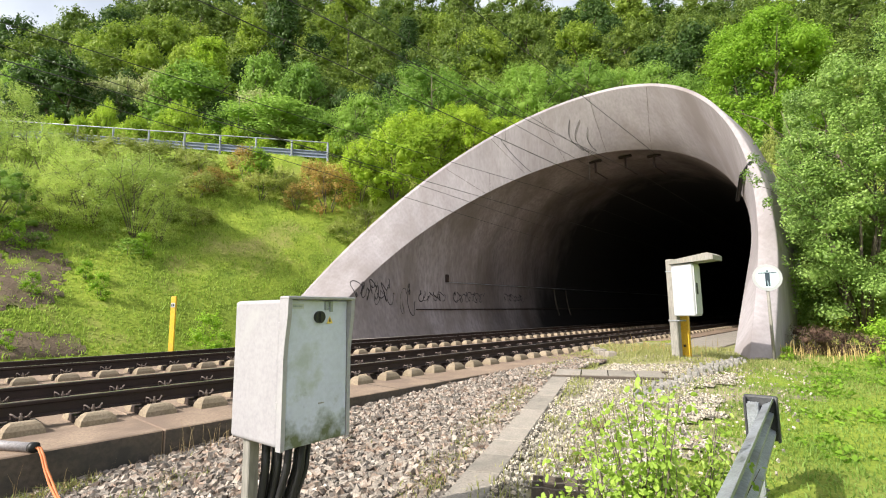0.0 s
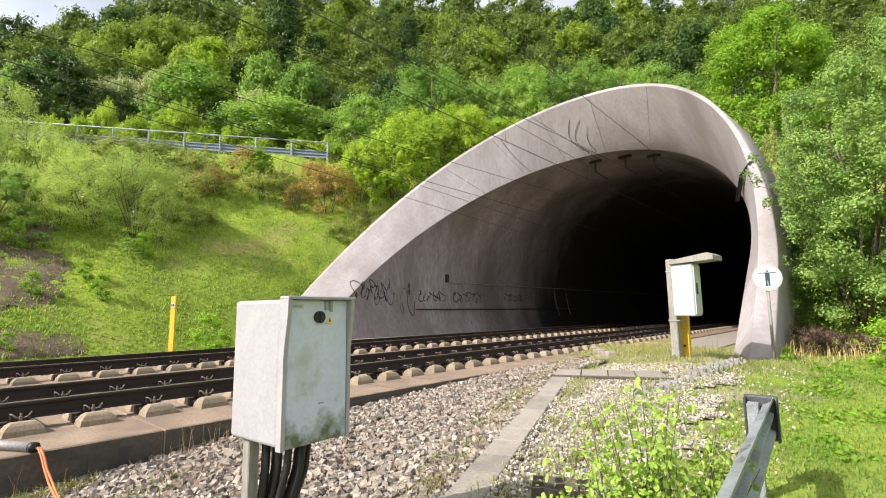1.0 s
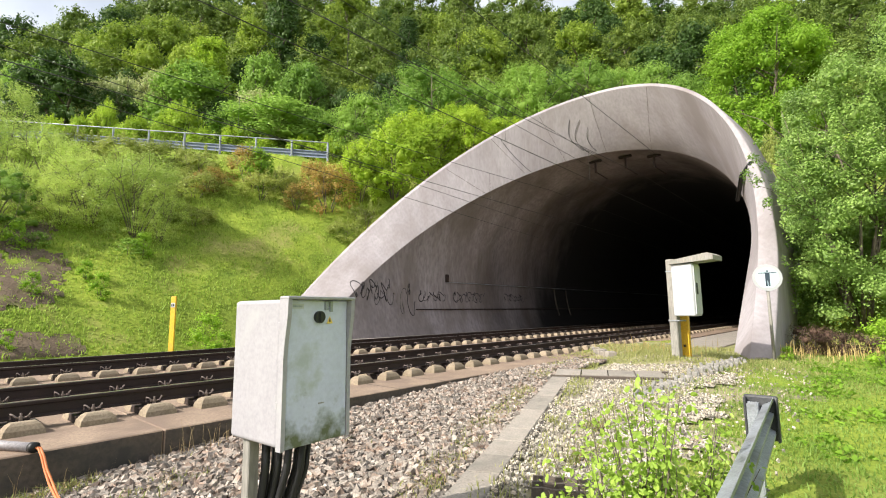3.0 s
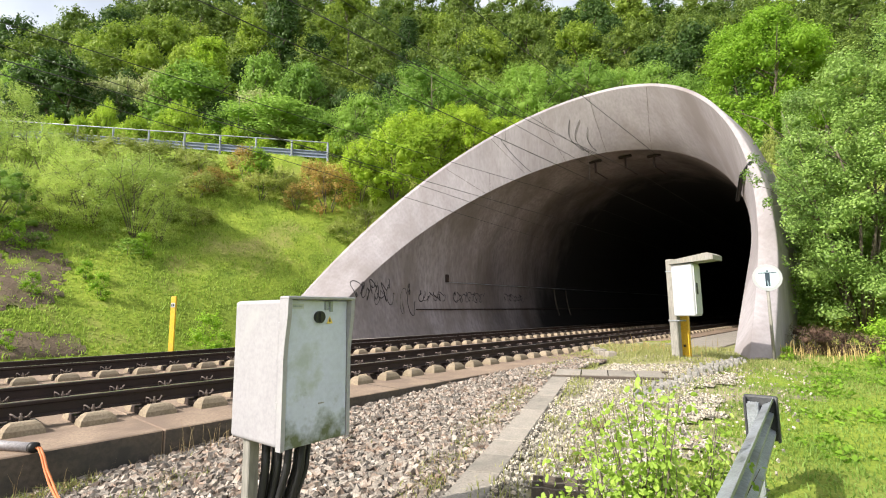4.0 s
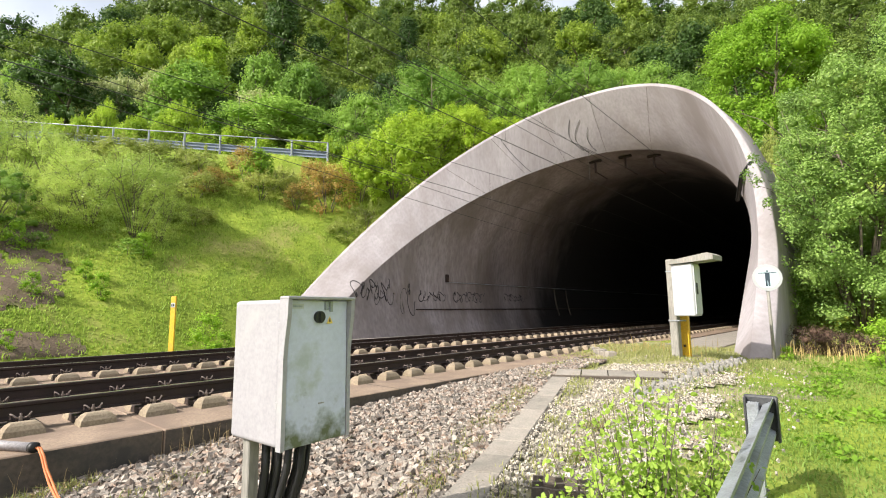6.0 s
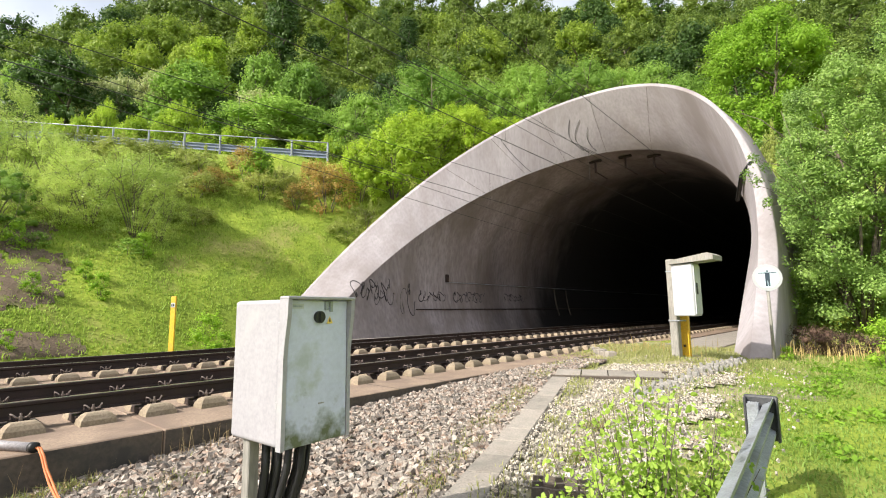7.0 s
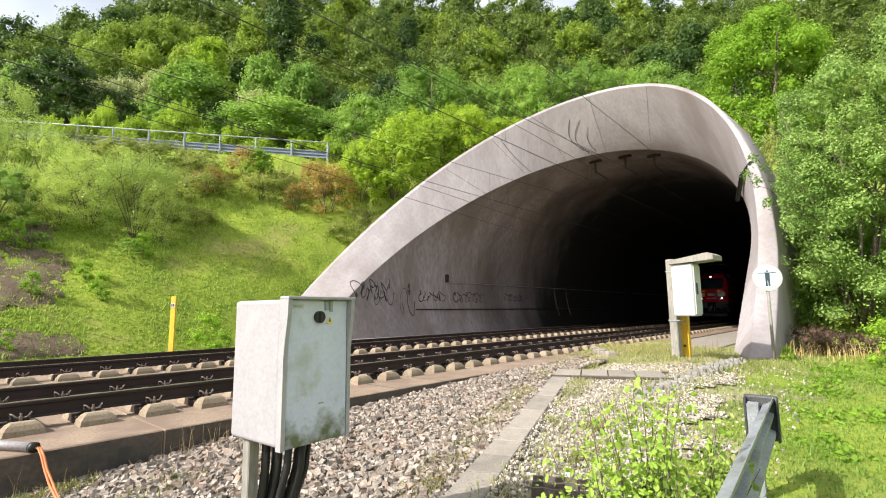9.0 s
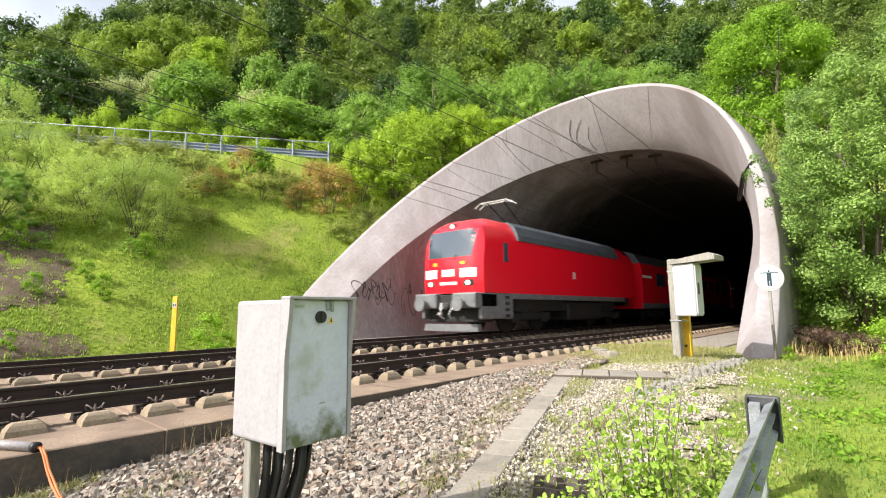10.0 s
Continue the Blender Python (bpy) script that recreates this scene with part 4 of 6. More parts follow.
            wn.append((rng.normal() * 0.6, rng.normal() * 0.6, 0.8))
            ws.append(rng.uniform(0.02, 0.05))
    me = leaf_mesh("meadow_weeds", np.array(wc), np.array(wn), np.array(ws), [LEAF_BRIGHT], 0.5, 8)
    tagged(new("meadow_weeds", me), "clumps of broad-leaved green weeds", "weeds", kind="stuff")
    # dry stalks and brown scrub at the foot of the thicket
    stalks = []
    while len(stalks) < 900:
        u, a = rng.uniform(8.6, 15), rng.uniform(11.2, 14.2)
        q = spot(u, a)
        if a < 12.6 + 0.5 * noise.noise(Vector((u, a, 1))) and rng.random() < 0.6:
            continue
        stalks.append((q.x, q.y, rng.uniform(0.6, 1.6)))
    blades("dry_stalks", "tall straw-coloured dry grass stalks", stalks, LEAF_DRY, 0.32, 0.9, 0.008, 15)
    # a few tall stalks on the platform
    blades("platform_stalks", "sparse tall dry stalks on the platform", [(rng.uniform(-6.2, -2.9), rng.uniform(12.6, 15.0), rng.uniform(0.4, 1.2)) for _ in range(150)],
           LEAF_DRY, 0.40, 0.5, 0.006, 16)
    # cutting slope
    slope = []
    while len(slope) < 55000:
        x, y = rng.uniform(-36, -15.2), rng.uniform(-4, 24)
        g = ground(x, y)
        if g < -0.6 or g > 10.7 or (x > -19.0 and y > 8.6):
            continue
        q = 0.5 + 0.5 * noise.noise(Vector((x * 0.3, y * 0.3, 4.0)))
        if rng.random() < (0.25 + q) * (0.12 if bare(x, y, 0.45) else (0.6 if bare(x, y, 0.75) else 1.3 if bare(x, y, 1.2) else 1.0)):
            slope.append((x, y, 0.6 + 0.9 * q))
    blades("slope_grass", "rough bright grass on the cutting slope", slope, GRASS, 0.13, 1.1, 0.018, 6)


def tuft(x, y):
    """Weeds root along the trough's edge and in a few spots of the ballast."""
    d = abs(x - trough_x(y))
    near = max(0.0, 1 - (d - 0.24) / 0.45) * max(0.0, 0.25 + 1.6 * noise.noise(Vector((x * 1.1, y * 1.1, 12.0))))
    foot = 1.6 if SLAB_EDGE + 0.03 < x < -5.2 and y < 1.5 and noise.noise(Vector((x * 2, y * 2, 3.0))) > 0.05 else 0.0
    return 0.01 + 5.0 * near + foot


def trough_x(y):
    return -2.595 - 0.369 * (y - 3.3)


# ---- loose stone ----
STONE = material("ballast_stone", (0.262, 0.222, 0.186), (0.41, 0.365, 0.318), 14, 0.9, 0.5, 90, stain=(0.22, 0.15, 0.11), stain_scale=9, stain_amount=0.5, island=True)
CHIPS = material("limestone_chips", (0.386, 0.344, 0.277), (0.521, 0.479, 0.403), 16, 0.9, 0.3, 90, stain=(0.40, 0.33, 0.24), stain_scale=5, stain_amount=0.35, island=True)
# darker than the stones on it, to paint the shaded gaps between them
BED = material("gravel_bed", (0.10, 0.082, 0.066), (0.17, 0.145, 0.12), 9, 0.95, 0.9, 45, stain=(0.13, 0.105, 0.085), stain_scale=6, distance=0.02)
PALE_BED = material("limestone_bed", (0.336, 0.294, 0.235), (0.504, 0.454, 0.378), 8, 0.95, 0.8, 60, stain=(0.22, 0.21, 0.10), stain_scale=1.6, stain_amount=0.5, distance=0.012)


def stones(name, label, spots, mat, size, lift, seed):
    """Broken stones, each a squashed and skewed eight-cornered lump."""
    rng = np.random.default_rng(seed)
    k = len(spots)
    cube = np.array([[-1, -1, -1], [1, -1, -1], [1, 1, -1], [-1, 1, -1], [-1, -1, 1], [1, -1, 1], [1, 1, 1], [-1, 1, 1]], float)
    quads = [(0, 3, 2, 1), (4, 5, 6, 7), (0, 1, 5, 4), (1, 2, 6, 5), (2, 3, 7, 6), (3, 0, 4, 7)]
    v = cube[None] * rng.uniform(0.45, 1.0, size=(k, 8, 3))
    v *= (rng.uniform(0.55, 1.25, size=(k, 1, 3)) * (size * rng.uniform(0.6, 1.35, size=k))[:, None, None])
    e = rng.uniform(0, 6.283, size=(k, 3))
    for ax, (i, j) in enumerate(((1, 2), (0, 2), (0, 1))):
        c, s = np.cos(e[:, ax])[:, None], np.sin(e[:, ax])[:, None]
        a, b = v[:, :, i].copy(), v[:, :, j].copy()
        v[:, :, i], v[:, :, j] = a * c - b * s, a * s + b * c
    pos = np.array([[x, y, bed_height(x, y) + lift * rng.random()] for x, y in spots])
    v += pos[:, None, :]
    faces = [tuple(8 * i + q for q in f) for i in range(k) for f in quads]
    ob = mesh_part(name, v.reshape(-1, 3), faces, mat)
    return tagged(ob, label, "gravel", kind="stuff")


def bed_height(x, y):
    """Top of the ballast shoulder and of the gravel path beside it."""
    z = low_ground(x, y)
    z += 0.05 + 0.03 * max(0.0, 1 - abs(x - trough_x(y) - 0.2) / 0.3) * (y < 9)
    side = min(-0.75 + 0.075 * y, -0.585 + 0.01 * y, -0.34) if y < 2.6 else min(-0.66 + 0.038 * y, -0.34) - 0.02 * noise.noise(Vector((x * 2, y * 2, 4.0)))
    return z + (side - z) * smooth_step(-4.6, -5.7, x) if x < -4.6 else z


def build_gravel():
    rng = np.random.default_rng(23)

    def sheet(name, label, inside, mat, drop):
        xs, ys = np.arange(SLAB_EDGE - 0.07, -0.6, 0.12), np.arange(-2.0, 14.5, 0.12)
        verts = [(x, y, bed_height(x, y) - drop + 0.012 * noise.noise(Vector((x * 3, y * 3, 1)))) for y in ys for x in xs]
        w = len(xs)
        faces = [(j * w + i, j * w + i + 1, (j + 1) * w + i + 1, (j + 1) * w + i) for j in range(len(ys) - 1) for i in range(w - 1)
                 if inside(xs[i] + 0.06, ys[j] + 0.06)]
        ob = mesh_part(name, verts, faces, mat, smooth=True)
        return tagged(ob, label, "gravel", kind="structure")

    def is_ballast(x, y):
        return SLAB_EDGE + (0.03 if y < 6 else 0.0) < x < min(trough_x(min(y, 9.0)) - 0.16, -2.35) and y < 12.2 - 0.6 * (x + 6)

    def is_path(x, y):
        edge = -1.25 - 0.13 * (y - 3) + 0.7 * noise.noise(Vector((x * 1.3, y * 1.3, 5))) + 0.3 * noise.noise(Vector((x * 5, y * 5, 8)))
        return max(trough_x(min(y, 9.0)) + 0.16, -4.6) < x < edge and 1.4 < y < 11.0 - 0.3 * (x + 3) + noise.noise(Vector((x, y * 1.0, 2)))
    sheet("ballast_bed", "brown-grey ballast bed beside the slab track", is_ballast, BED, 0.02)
    sheet("gravel_path", "pale limestone gravel with weeds", is_path, PALE_BED, 0.02)
    a, b = [], []
    while len(a) < 20000:
        x, y = rng.uniform(-5.9, -2.3), rng.uniform(0.3, 12.0)
        if is_ballast(x, y) and rng.random() < (1.0 if y < 7 else 0.7):
            a.append((x, y))
    stones("ballast_stones", "loose grey-brown crushed ballast stones", a, STONE, 0.033, 0.03, 1)
    while len(b) < 12500:
        x, y = rng.uniform(-5, -0.7), rng.uniform(1.6, 12.0)
        if (is_path(x, y) or (x < 0.2 - 0.1 * y and x > trough_x(min(y, 9.0)) + 0.2 and rng.random() < 0.05)) and rng.random() < 0.35 + 0.9 * max(0, noise.noise(Vector((x * 1.3, y * 1.3, 7))) + 0.35):
            b.append((x, y))
    stones("limestone_chips", "pale limestone chips", b, CHIPS, 0.014, 0.006, 2)


# ---- things beside the track ----
def build_cabinet():
    t = thing("signal_cabinet", "weathered light grey trackside cable cabinet on a post", "cabinet", at=pose(-2.735, 1.70, 0.006, 0, 0, 3.0))
    x0, x1, y0, y1, z0, z1 = -0.28, 0.265, -0.235, 0.235, 0.18, 1.02
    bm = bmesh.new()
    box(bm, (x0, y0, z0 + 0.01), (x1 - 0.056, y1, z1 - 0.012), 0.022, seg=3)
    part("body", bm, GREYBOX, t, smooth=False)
    bm = bmesh.new()
    prof = [(x1 - 0.050, z0), (x1 - 0.004, z0), (x1 - 0.002, z0 + 0.50), (x1 + 0.008, z1 - 0.24), (x1 + 0.028, z1 - 0.11), (x1 + 0.032, z1), (x1 - 0.050, z1)]
    for ya, yb in ((y0 - 0.008, y0 + 0.018), (y1 - 0.018, y1 + 0.008)):
        extrude(bm, prof, Matrix.Translation((0, ya, 0)), Matrix.Translation((0, yb, 0)))
    box(bm, (x1 - 0.050, y0 - 0.010, z1 - 0.012), (x1 + 0.038, y1 + 0.010, z1 + 0.006), 0.006, seg=2)
    bmesh.ops.recalc_face_normals(bm, faces=bm.faces[:])
    part("hood", bm, GREYBOX, t)
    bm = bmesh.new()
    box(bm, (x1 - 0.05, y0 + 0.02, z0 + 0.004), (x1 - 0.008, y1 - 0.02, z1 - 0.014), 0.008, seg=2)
    door = part("door", bm, DOORBOX_LIFTED, t)
    bm = bmesh.new()
    rod(bm, (x1 - 0.01, -0.005, 0.905), (x1 + 0.012, -0.005, 0.905), 0.036, 16)
    box(bm, (x1 + 0.01, -0.012, 0.875), (x1 + 0.02, 0.002, 0.935), 0.002)
    part("lock", bm, BLACK, door, "black rotary lock")
    bm = bmesh.new()
    box(bm, (x1 - 0.01, 0.035, 0.945), (x1 + 0.006, 0.062, 1.0), 0.004)
    box(bm, (x1 - 0.01, 0.072, 0.935), (x1 + 0.004, 0.095, 1.004), 0.004)
    part("hasp", bm, GALV, door, "grey metal hasp")
    bm = bmesh.new()
    a, h = 0.075, 0.885
    vs = [bm.verts.new((x1 - 0.004, a + dy, h + dz)) for dy, dz in ((-0.024, -0.02), (0.024, -0.02), (0, 0.026))]
    bm.faces.new(vs)
    part("warning_sticker", bm, plain("sticker_yellow", (0.75, 0.55, 0.12), 0.5), door, "small yellow triangular warning sticker")
    bm = bmesh.new()
    vs = [bm.verts.new((x1 - 0.0025, a + dy, h + dz)) for dy, dz in ((-0.006, -0.012), (0.006, -0.012), (0.003, 0.012), (-0.003, 0.012))]
    bm.faces.new(vs)
    part("sticker_mark", bm, BLACK, door)
    bm = bmesh.new()
    box(bm, (x1 - 0.01, -0.195, 0.955), (x1 - 0.004, -0.115, 0.982))
    part("name_plate", bm, WHITE, door, "small white plate")
    bm = bmesh.new()
    box(bm, (x1 - 0.009, -0.187, 0.963), (x1 - 0.0032, -0.125, 0.974))
    part("plate_print", bm, GALV, door)
    bm = bmesh.new()
    box(bm, (x1 - 0.01, 0.005, 0.40), (x1 - 0.0055, 0.045, 0.408))
    part("scratch", bm, PVC, door)
    bm = bmesh.new()
    box(bm, (x1 - 0.0555, y0 - 0.003, z0 + 0.012), (x1 - 0.0505, y1 + 0.003, z1 - 0.004))
    part("seam", bm, PVC, t, "dark rubber door seal")
    for z in (0.42, 0.62, 0.86):
        bm = bmesh.new()
        box(bm, (x1 - 0.066, y0 - 0.008, z - 0.02), (x1 - 0.05, y0 + 0.01, z + 0.02), 0.003)
        part("hinge", bm, GREYBOX, t)
    bm = bmesh.new()
    box(bm, (-0.19, -0.20, -0.75), (-0.12, -0.13, z0 + 0.02), 0.006)
    part("post", bm, POLE, t, "pale concrete post")
    rng = random.Random(4)
    across, ahead = Vector((0.754, 0.657, 0)), Vector((-0.657, 0.754, 0))
    for k in range(8):
        bm = bmesh.new()
        foot = Vector((-0.155, -0.165, 0))
        depth = (0.02, 0.10, 0.05, 0.15, 0.03, 0.12, 0.06, 0.10)[k]
        a = foot + across * (0.085 + 0.035 * k) + ahead * depth + Vector((0, 0, z0 + 0.02))
        b = foot + across * (0.04 + 0.014 * k) + ahead * depth * 0.6 + Vector((0, 0, -0.68))
        m = a.lerp(b, 0.5) + across * rng.uniform(-0.012, 0.012)
        tube(bm, [a, a.lerp(m, 0.5) + across * (0.012 + 0.002 * k), m, m.lerp(b, 0.5), b], (0.026, 0.019, 0.025, 0.018, 0.024, 0.021, 0.026, 0.015)[k], 10)
        part("cable", bm, BLACK, t, smooth=True)


def build_phone_post():
    z = ground(-3.5, 12.1)
    t = thing("telephone_post", "trackside telephone box with a small roof on a concrete post", "telephone", at=pose(-3.43, 12.1, z - 0.24, 0, 0, -6))
    bm = bmesh.new()
    box(bm, (-0.06, -0.10, -0.05), (0.12, 0.10, 2.50), 0.02)
    part("post", bm, POLE, t, "square grey concrete post")
    bm = bmesh.new()
    box(bm, (0.14, -0.30, 1.18), (0.60, 0.12, 2.36), 0.02)
    case = part("case", bm, WHITE, t, "white enamelled metal case")
    bm = bmesh.new()
    box(bm, (0.60, -0.27, 1.22), (0.625, 0.09, 2.30), 0.006)
    door = part("door", bm, WHITE, case)
    bm = bmesh.new()
    box(bm, (0.625, -0.20, 1.66), (0.645, -0.14, 1.92), 0.006)
    part("handle", bm, BLACK, door, "dark door handle")
    bm = bmesh.new()
    prof = [(0.10, 2.35), (0.98, 2.40), (1.06, 2.40), (1.06, 2.50), (0.95, 2.56), (0.10, 2.44)]
    extrude(bm, prof, Matrix.Translation((0, -0.36, 0)), Matrix.Translation((0, 0.22, 0)))
    bmesh.ops.recalc_face_normals(bm, faces=bm.faces[:])
    part("roof", bm, POLE, t, "lichen-stained grey canopy")
    for zz in (1.06, 2.2):
        bm = bmesh.new()
        box(bm, (-0.075, -0.115, zz), (0.24, 0.115, zz + 0.03), 0.004)
        part("clamp", bm, GALV, t)
    # yellow post behind it
    y = thing("marker_post", "yellow steel marker post beside the telephone box", "post", at=pose(-3.28, 12.35, ground(-3.28, 12.35), 0, 0, -6))
    bm = bmesh.new()
    box(bm, (-0.10, -0.02, -0.2), (0.10, 0.0, 1.35), 0.004)
    box(bm, (-0.10, 0.0, -0.2), (-0.08, 0.09, 1.35), 0.004)
    box(bm, (0.08, 0.0, -0.2), (0.10, 0.09, 1.35), 0.004)
    part("channel", bm, YELLOW, y)
    for zz in (0.25, 1.05):
        bm = bmesh.new()
        rod(bm, (0, -0.045, zz), (0, -0.015, zz), 0.032, 6)
        part("bolt", bm, RUST, y)


def build_sign():
    z = ground(-1.95, 14.2)
    t = thing("tunnel_sign", "round white and pale blue sign on a thin pole", "sign", at=pose(-1.80, 14.2, z - 0.12, 0, 0, 26))
    bm = bmesh.new()
    rod(bm, (0, 0, -0.2), (0, 0, 2.42), 0.035, 10)
    part("pole", bm, POLE, t, smooth=True)

    def disc(r, y, th, zc=2.13):
        b = bmesh.new()
        return rod(b, (0, y, zc), (0, y - th, zc), r, 40)
    sign = part("disc", disc(0.325, -0.036, 0.012), WHITE, t, "white round plate")
    part("field", disc(0.255, -0.0485, 0.003), plain("pale_blue", (0.55, 0.66, 0.74), 0.5), sign, "pale blue field")
    bm = bmesh.new()
    box(bm, (-0.20, -0.056, 2.235), (0.20, -0.052, 2.258))
    box(bm, (-0.05, -0.056, 2.05), (0.05, -0.052, 2.235))
    box(bm, (-0.05, -0.056, 1.92), (-0.008, -0.052, 2.05))
    box(bm, (0.008, -0.056, 1.92), (0.05, -0.052, 2.05))
    rod(bm, (0, -0.052, 2.29), (0, -0.056, 2.29), 0.024, 12)
    part("symbol", bm, plain("sign_black", (0.03, 0.05, 0.07), 0.6), sign, "dark T-shaped symbol")


def build_far_marker():
    t = thing("marker_post", "tall yellow cable marker post beyond the tracks", "post", at=pose(-16.4, 5.95, ground(-16.4, 5.95), 0, 0, 30))
    bm = bmesh.new()
    box(bm, (-0.10, -0.03, -0.2), (0.08, 0.03, 2.0), 0.01)
    part("post", bm, YELLOW, t)
    bm = bmesh.new()
    box(bm, (-0.08, -0.038, 1.66), (0.06, -0.031, 1.80))
    plate = part("plate", bm, WHITE, t, "small white plate")
    for k in range(2):
        bm = bmesh.new()
        box(bm, (-0.06 + 0.06 * k, -0.042, 1.69), (-0.025 + 0.06 * k, -0.0385, 1.77))
        part("print", bm, BLACK, plate)


def beam_profile():
    """The W of a crash barrier: (outward, height)."""
    f = [(0.0, -0.03), (0.0, 0.0), (0.085, 0.055), (0.09, 0.105), (0.01, 0.135), (0.005, 0.175), (0.09, 0.205), (0.085, 0.255), (0.0, 0.30), (0.0, 0.33)]
    return f + [(x - 0.006, z) for x, z in reversed(f)]


def build_near_barrier():
    a, b = Vector((-0.635, 4.70, -0.10)), Vector((-0.20, -1.6, -0.10))
    t = thing("crash_barrier", "galvanised steel crash barrier with a dark end post", "barrier")
    d = (b - a).normalized()
    turn = math.degrees(math.atan2(d.y, d.x)) - 90
    bm = bmesh.new()
    prof = beam_profile()
    extrude(bm, [(x * 0.8, 0.07 + z * 0.79) for x, z in prof], pose(*a, 0, 0, turn), pose(*b, 0, 0, turn))
    bmesh.ops.recalc_face_normals(bm, faces=bm.faces[:])
    part("beam", bm, GALV, t)
    for k, f in enumerate((0.012, 0.34, 0.66)):
        p = a.lerp(b, f)
        bm = bmesh.new()
        m = pose(p.x, p.y, 0, 0, 0, turn)
        o, top = (0.09, 0.19) if k == 0 else (-0.06, -0.02)
        box(bm, (o, -0.05, -0.8), (o + 0.01, 0.05, top), 0.003, m)
        box(bm, (o + 0.01, -0.05, -0.8), (o + 0.08, -0.044, top), 0.002, m)
        box(bm, (o + 0.01, 0.044, -0.8), (o + 0.08, 0.05, top), 0.002, m)
        part("post", bm, GALV, t)
    bm = bmesh.new()
    m = pose(a.x, a.y, 0, 0, 0, turn)
    box(bm, (-0.035, -0.05, -0.11), (0.20, -0.012, 0.24), 0.018, m, 3)
    for e in (-0.035, 0.18):
        box(bm, (e, -0.05, -0.11), (e + 0.02, 0.03, 0.225), 0.008, m, 2)
    part("end_cap", bm, material("dark_plastic", (0.03, 0.032, 0.035), (0.07, 0.072, 0.075), 6, 0.5, 0.2, 50), t, "dark rounded end cap")


def build_road_barrier():
    pts = []
    for k in range(14):
        u = -36.7 + 2.27 * k
        p = spot(u, 29.4)
        pts.append(Vector((p.x, p.y, crest(u) + 0.07)))
    t = thing("road_barrier", "galvanised road barrier with handrail along the embankment crest", "barrier")
    for p in pts:
        bm = bmesh.new()
        box(bm, (p.x - 0.05, p.y - 0.05, p.z - 0.6), (p.x + 0.05, p.y + 0.05, p.z + 1.18), 0.01)
        part("post", bm, GALV, t)
    a, b = pts[0], pts[-1]
    d = (b - a).normalized()
    turn = math.degrees(math.atan2(d.y, d.x)) + 90
    bm = bmesh.new()
    prof = [(-0.07 - x * 1.1, 0.22 + z * 1.25) for x, z in beam_profile()]
    m0 = Matrix.Translation(a) @ pose(0, 0, 0, 0, 0, turn + 180)
    m1 = Matrix.Translation(b) @ pose(0, 0, 0, 0, 0, turn + 180)
    extrude(bm, prof, m0, m1)
    bmesh.ops.recalc_face_normals(bm, faces=bm.faces[:])
    part("beam", bm, SKYLIT_STEEL, t, "galvanised steel beam, coloured blue-grey for the skylight on it")
    bm = bmesh.new()
    rod(bm, a + Vector((0, 0, 1.18)), b + Vector((0, 0, 1.18)), 0.036, 8)
    part("handrail", bm, GALV, t)
    # the road itself
    vs, fs = [], []
    for k in range(30):
        u = -60 + 2.4 * k
        for away in (30.2, 34.2):
            p = spot(u, away)
            vs.append((p.x, p.y, crest(u) + 0.10))
    for k in range(29):
        fs.append((2 * k, 2 * k + 2, 2 * k + 3, 2 * k + 1))
    tagged(mesh_part("road", vs, fs, TAR), "narrow asphalt road along the crest", "road", kind="structure")


def build_trough():
    """The cable trough with its row of concrete lids."""
    t = thing("cable_trough", "concrete cable trough with a row of grey lids", "cable trough")
    t["kind"] = "structure"
    a, b = Vector((trough_x(-0.6), -0.6)), Vector((trough_x(8.8), 8.8))
    d = (b - a).normalized()
    n = int((b - a).length / 0.5)
    turn = math.degrees(math.atan2(d.y, d.x)) - 90
    bm = bmesh.new()
    box(bm, (-0.160, 0.004, -0.03), (0.160, 0.496, 0.03), 0.008)
    lid = part("lid", bm, PAVER, t)
    rng = random.Random(9)
    wall = None
    for k in range(n):
        p = a + d * 0.5 * k
        z = low_ground(p.x, p.y) + 0.045
        ob = lid if k == 0 else new("lid", lid.data)
        ob.parent = t
        ob.matrix_basis = pose(p.x, p.y, z + 0.02 + rng.uniform(-0.004, 0.004), 1.8, rng.uniform(-1, 1), turn + rng.uniform(-0.4, 0.4))
        if wall is None:
            bm = bmesh.new()
            for s in (-1, 1):
                box(bm, (s * 0.205 - 0.032, 0.0, -0.2), (s * 0.205 + 0.032, 0.5, 0.025), 0.006)
            wall = part("trough_wall", bm, SLAB_SIDE, t)
            w = wall
        else:
            w = new("trough_wall", wall.data)
            w.parent = t
        w.matrix_basis = pose(p.x, p.y, z + 0.012, 1.8, 0, turn)
    # the chamber at its end, with wide cover plates
    c = thing("cable_chamber", "cable chamber with wide flat concrete covers", "cable chamber", at=pose(-4.45, 9.15, low_ground(-4.2, 9.4) + 0.10, 1.5, 0, 24))
    c["kind"] = "structure"
    for k in range(4):
        bm = bmesh.new()
        box(bm, (-0.42 + 0.5 * k, -0.35, -0.15), (0.06 + 0.5 * k, 0.35, 0.02 + 0.004 * (k % 2)), 0.01)
        part("cover", bm, PAVER, c)
    bm = bmesh.new()
    box(bm, (-0.5, -0.42, -0.2), (1.7, -0.37, 0.012), 0.006)
    box(bm, (-0.5, 0.37, -0.2), (1.7, 0.42, 0.012), 0.006)
    part("rim", bm, SLAB_SIDE, c)


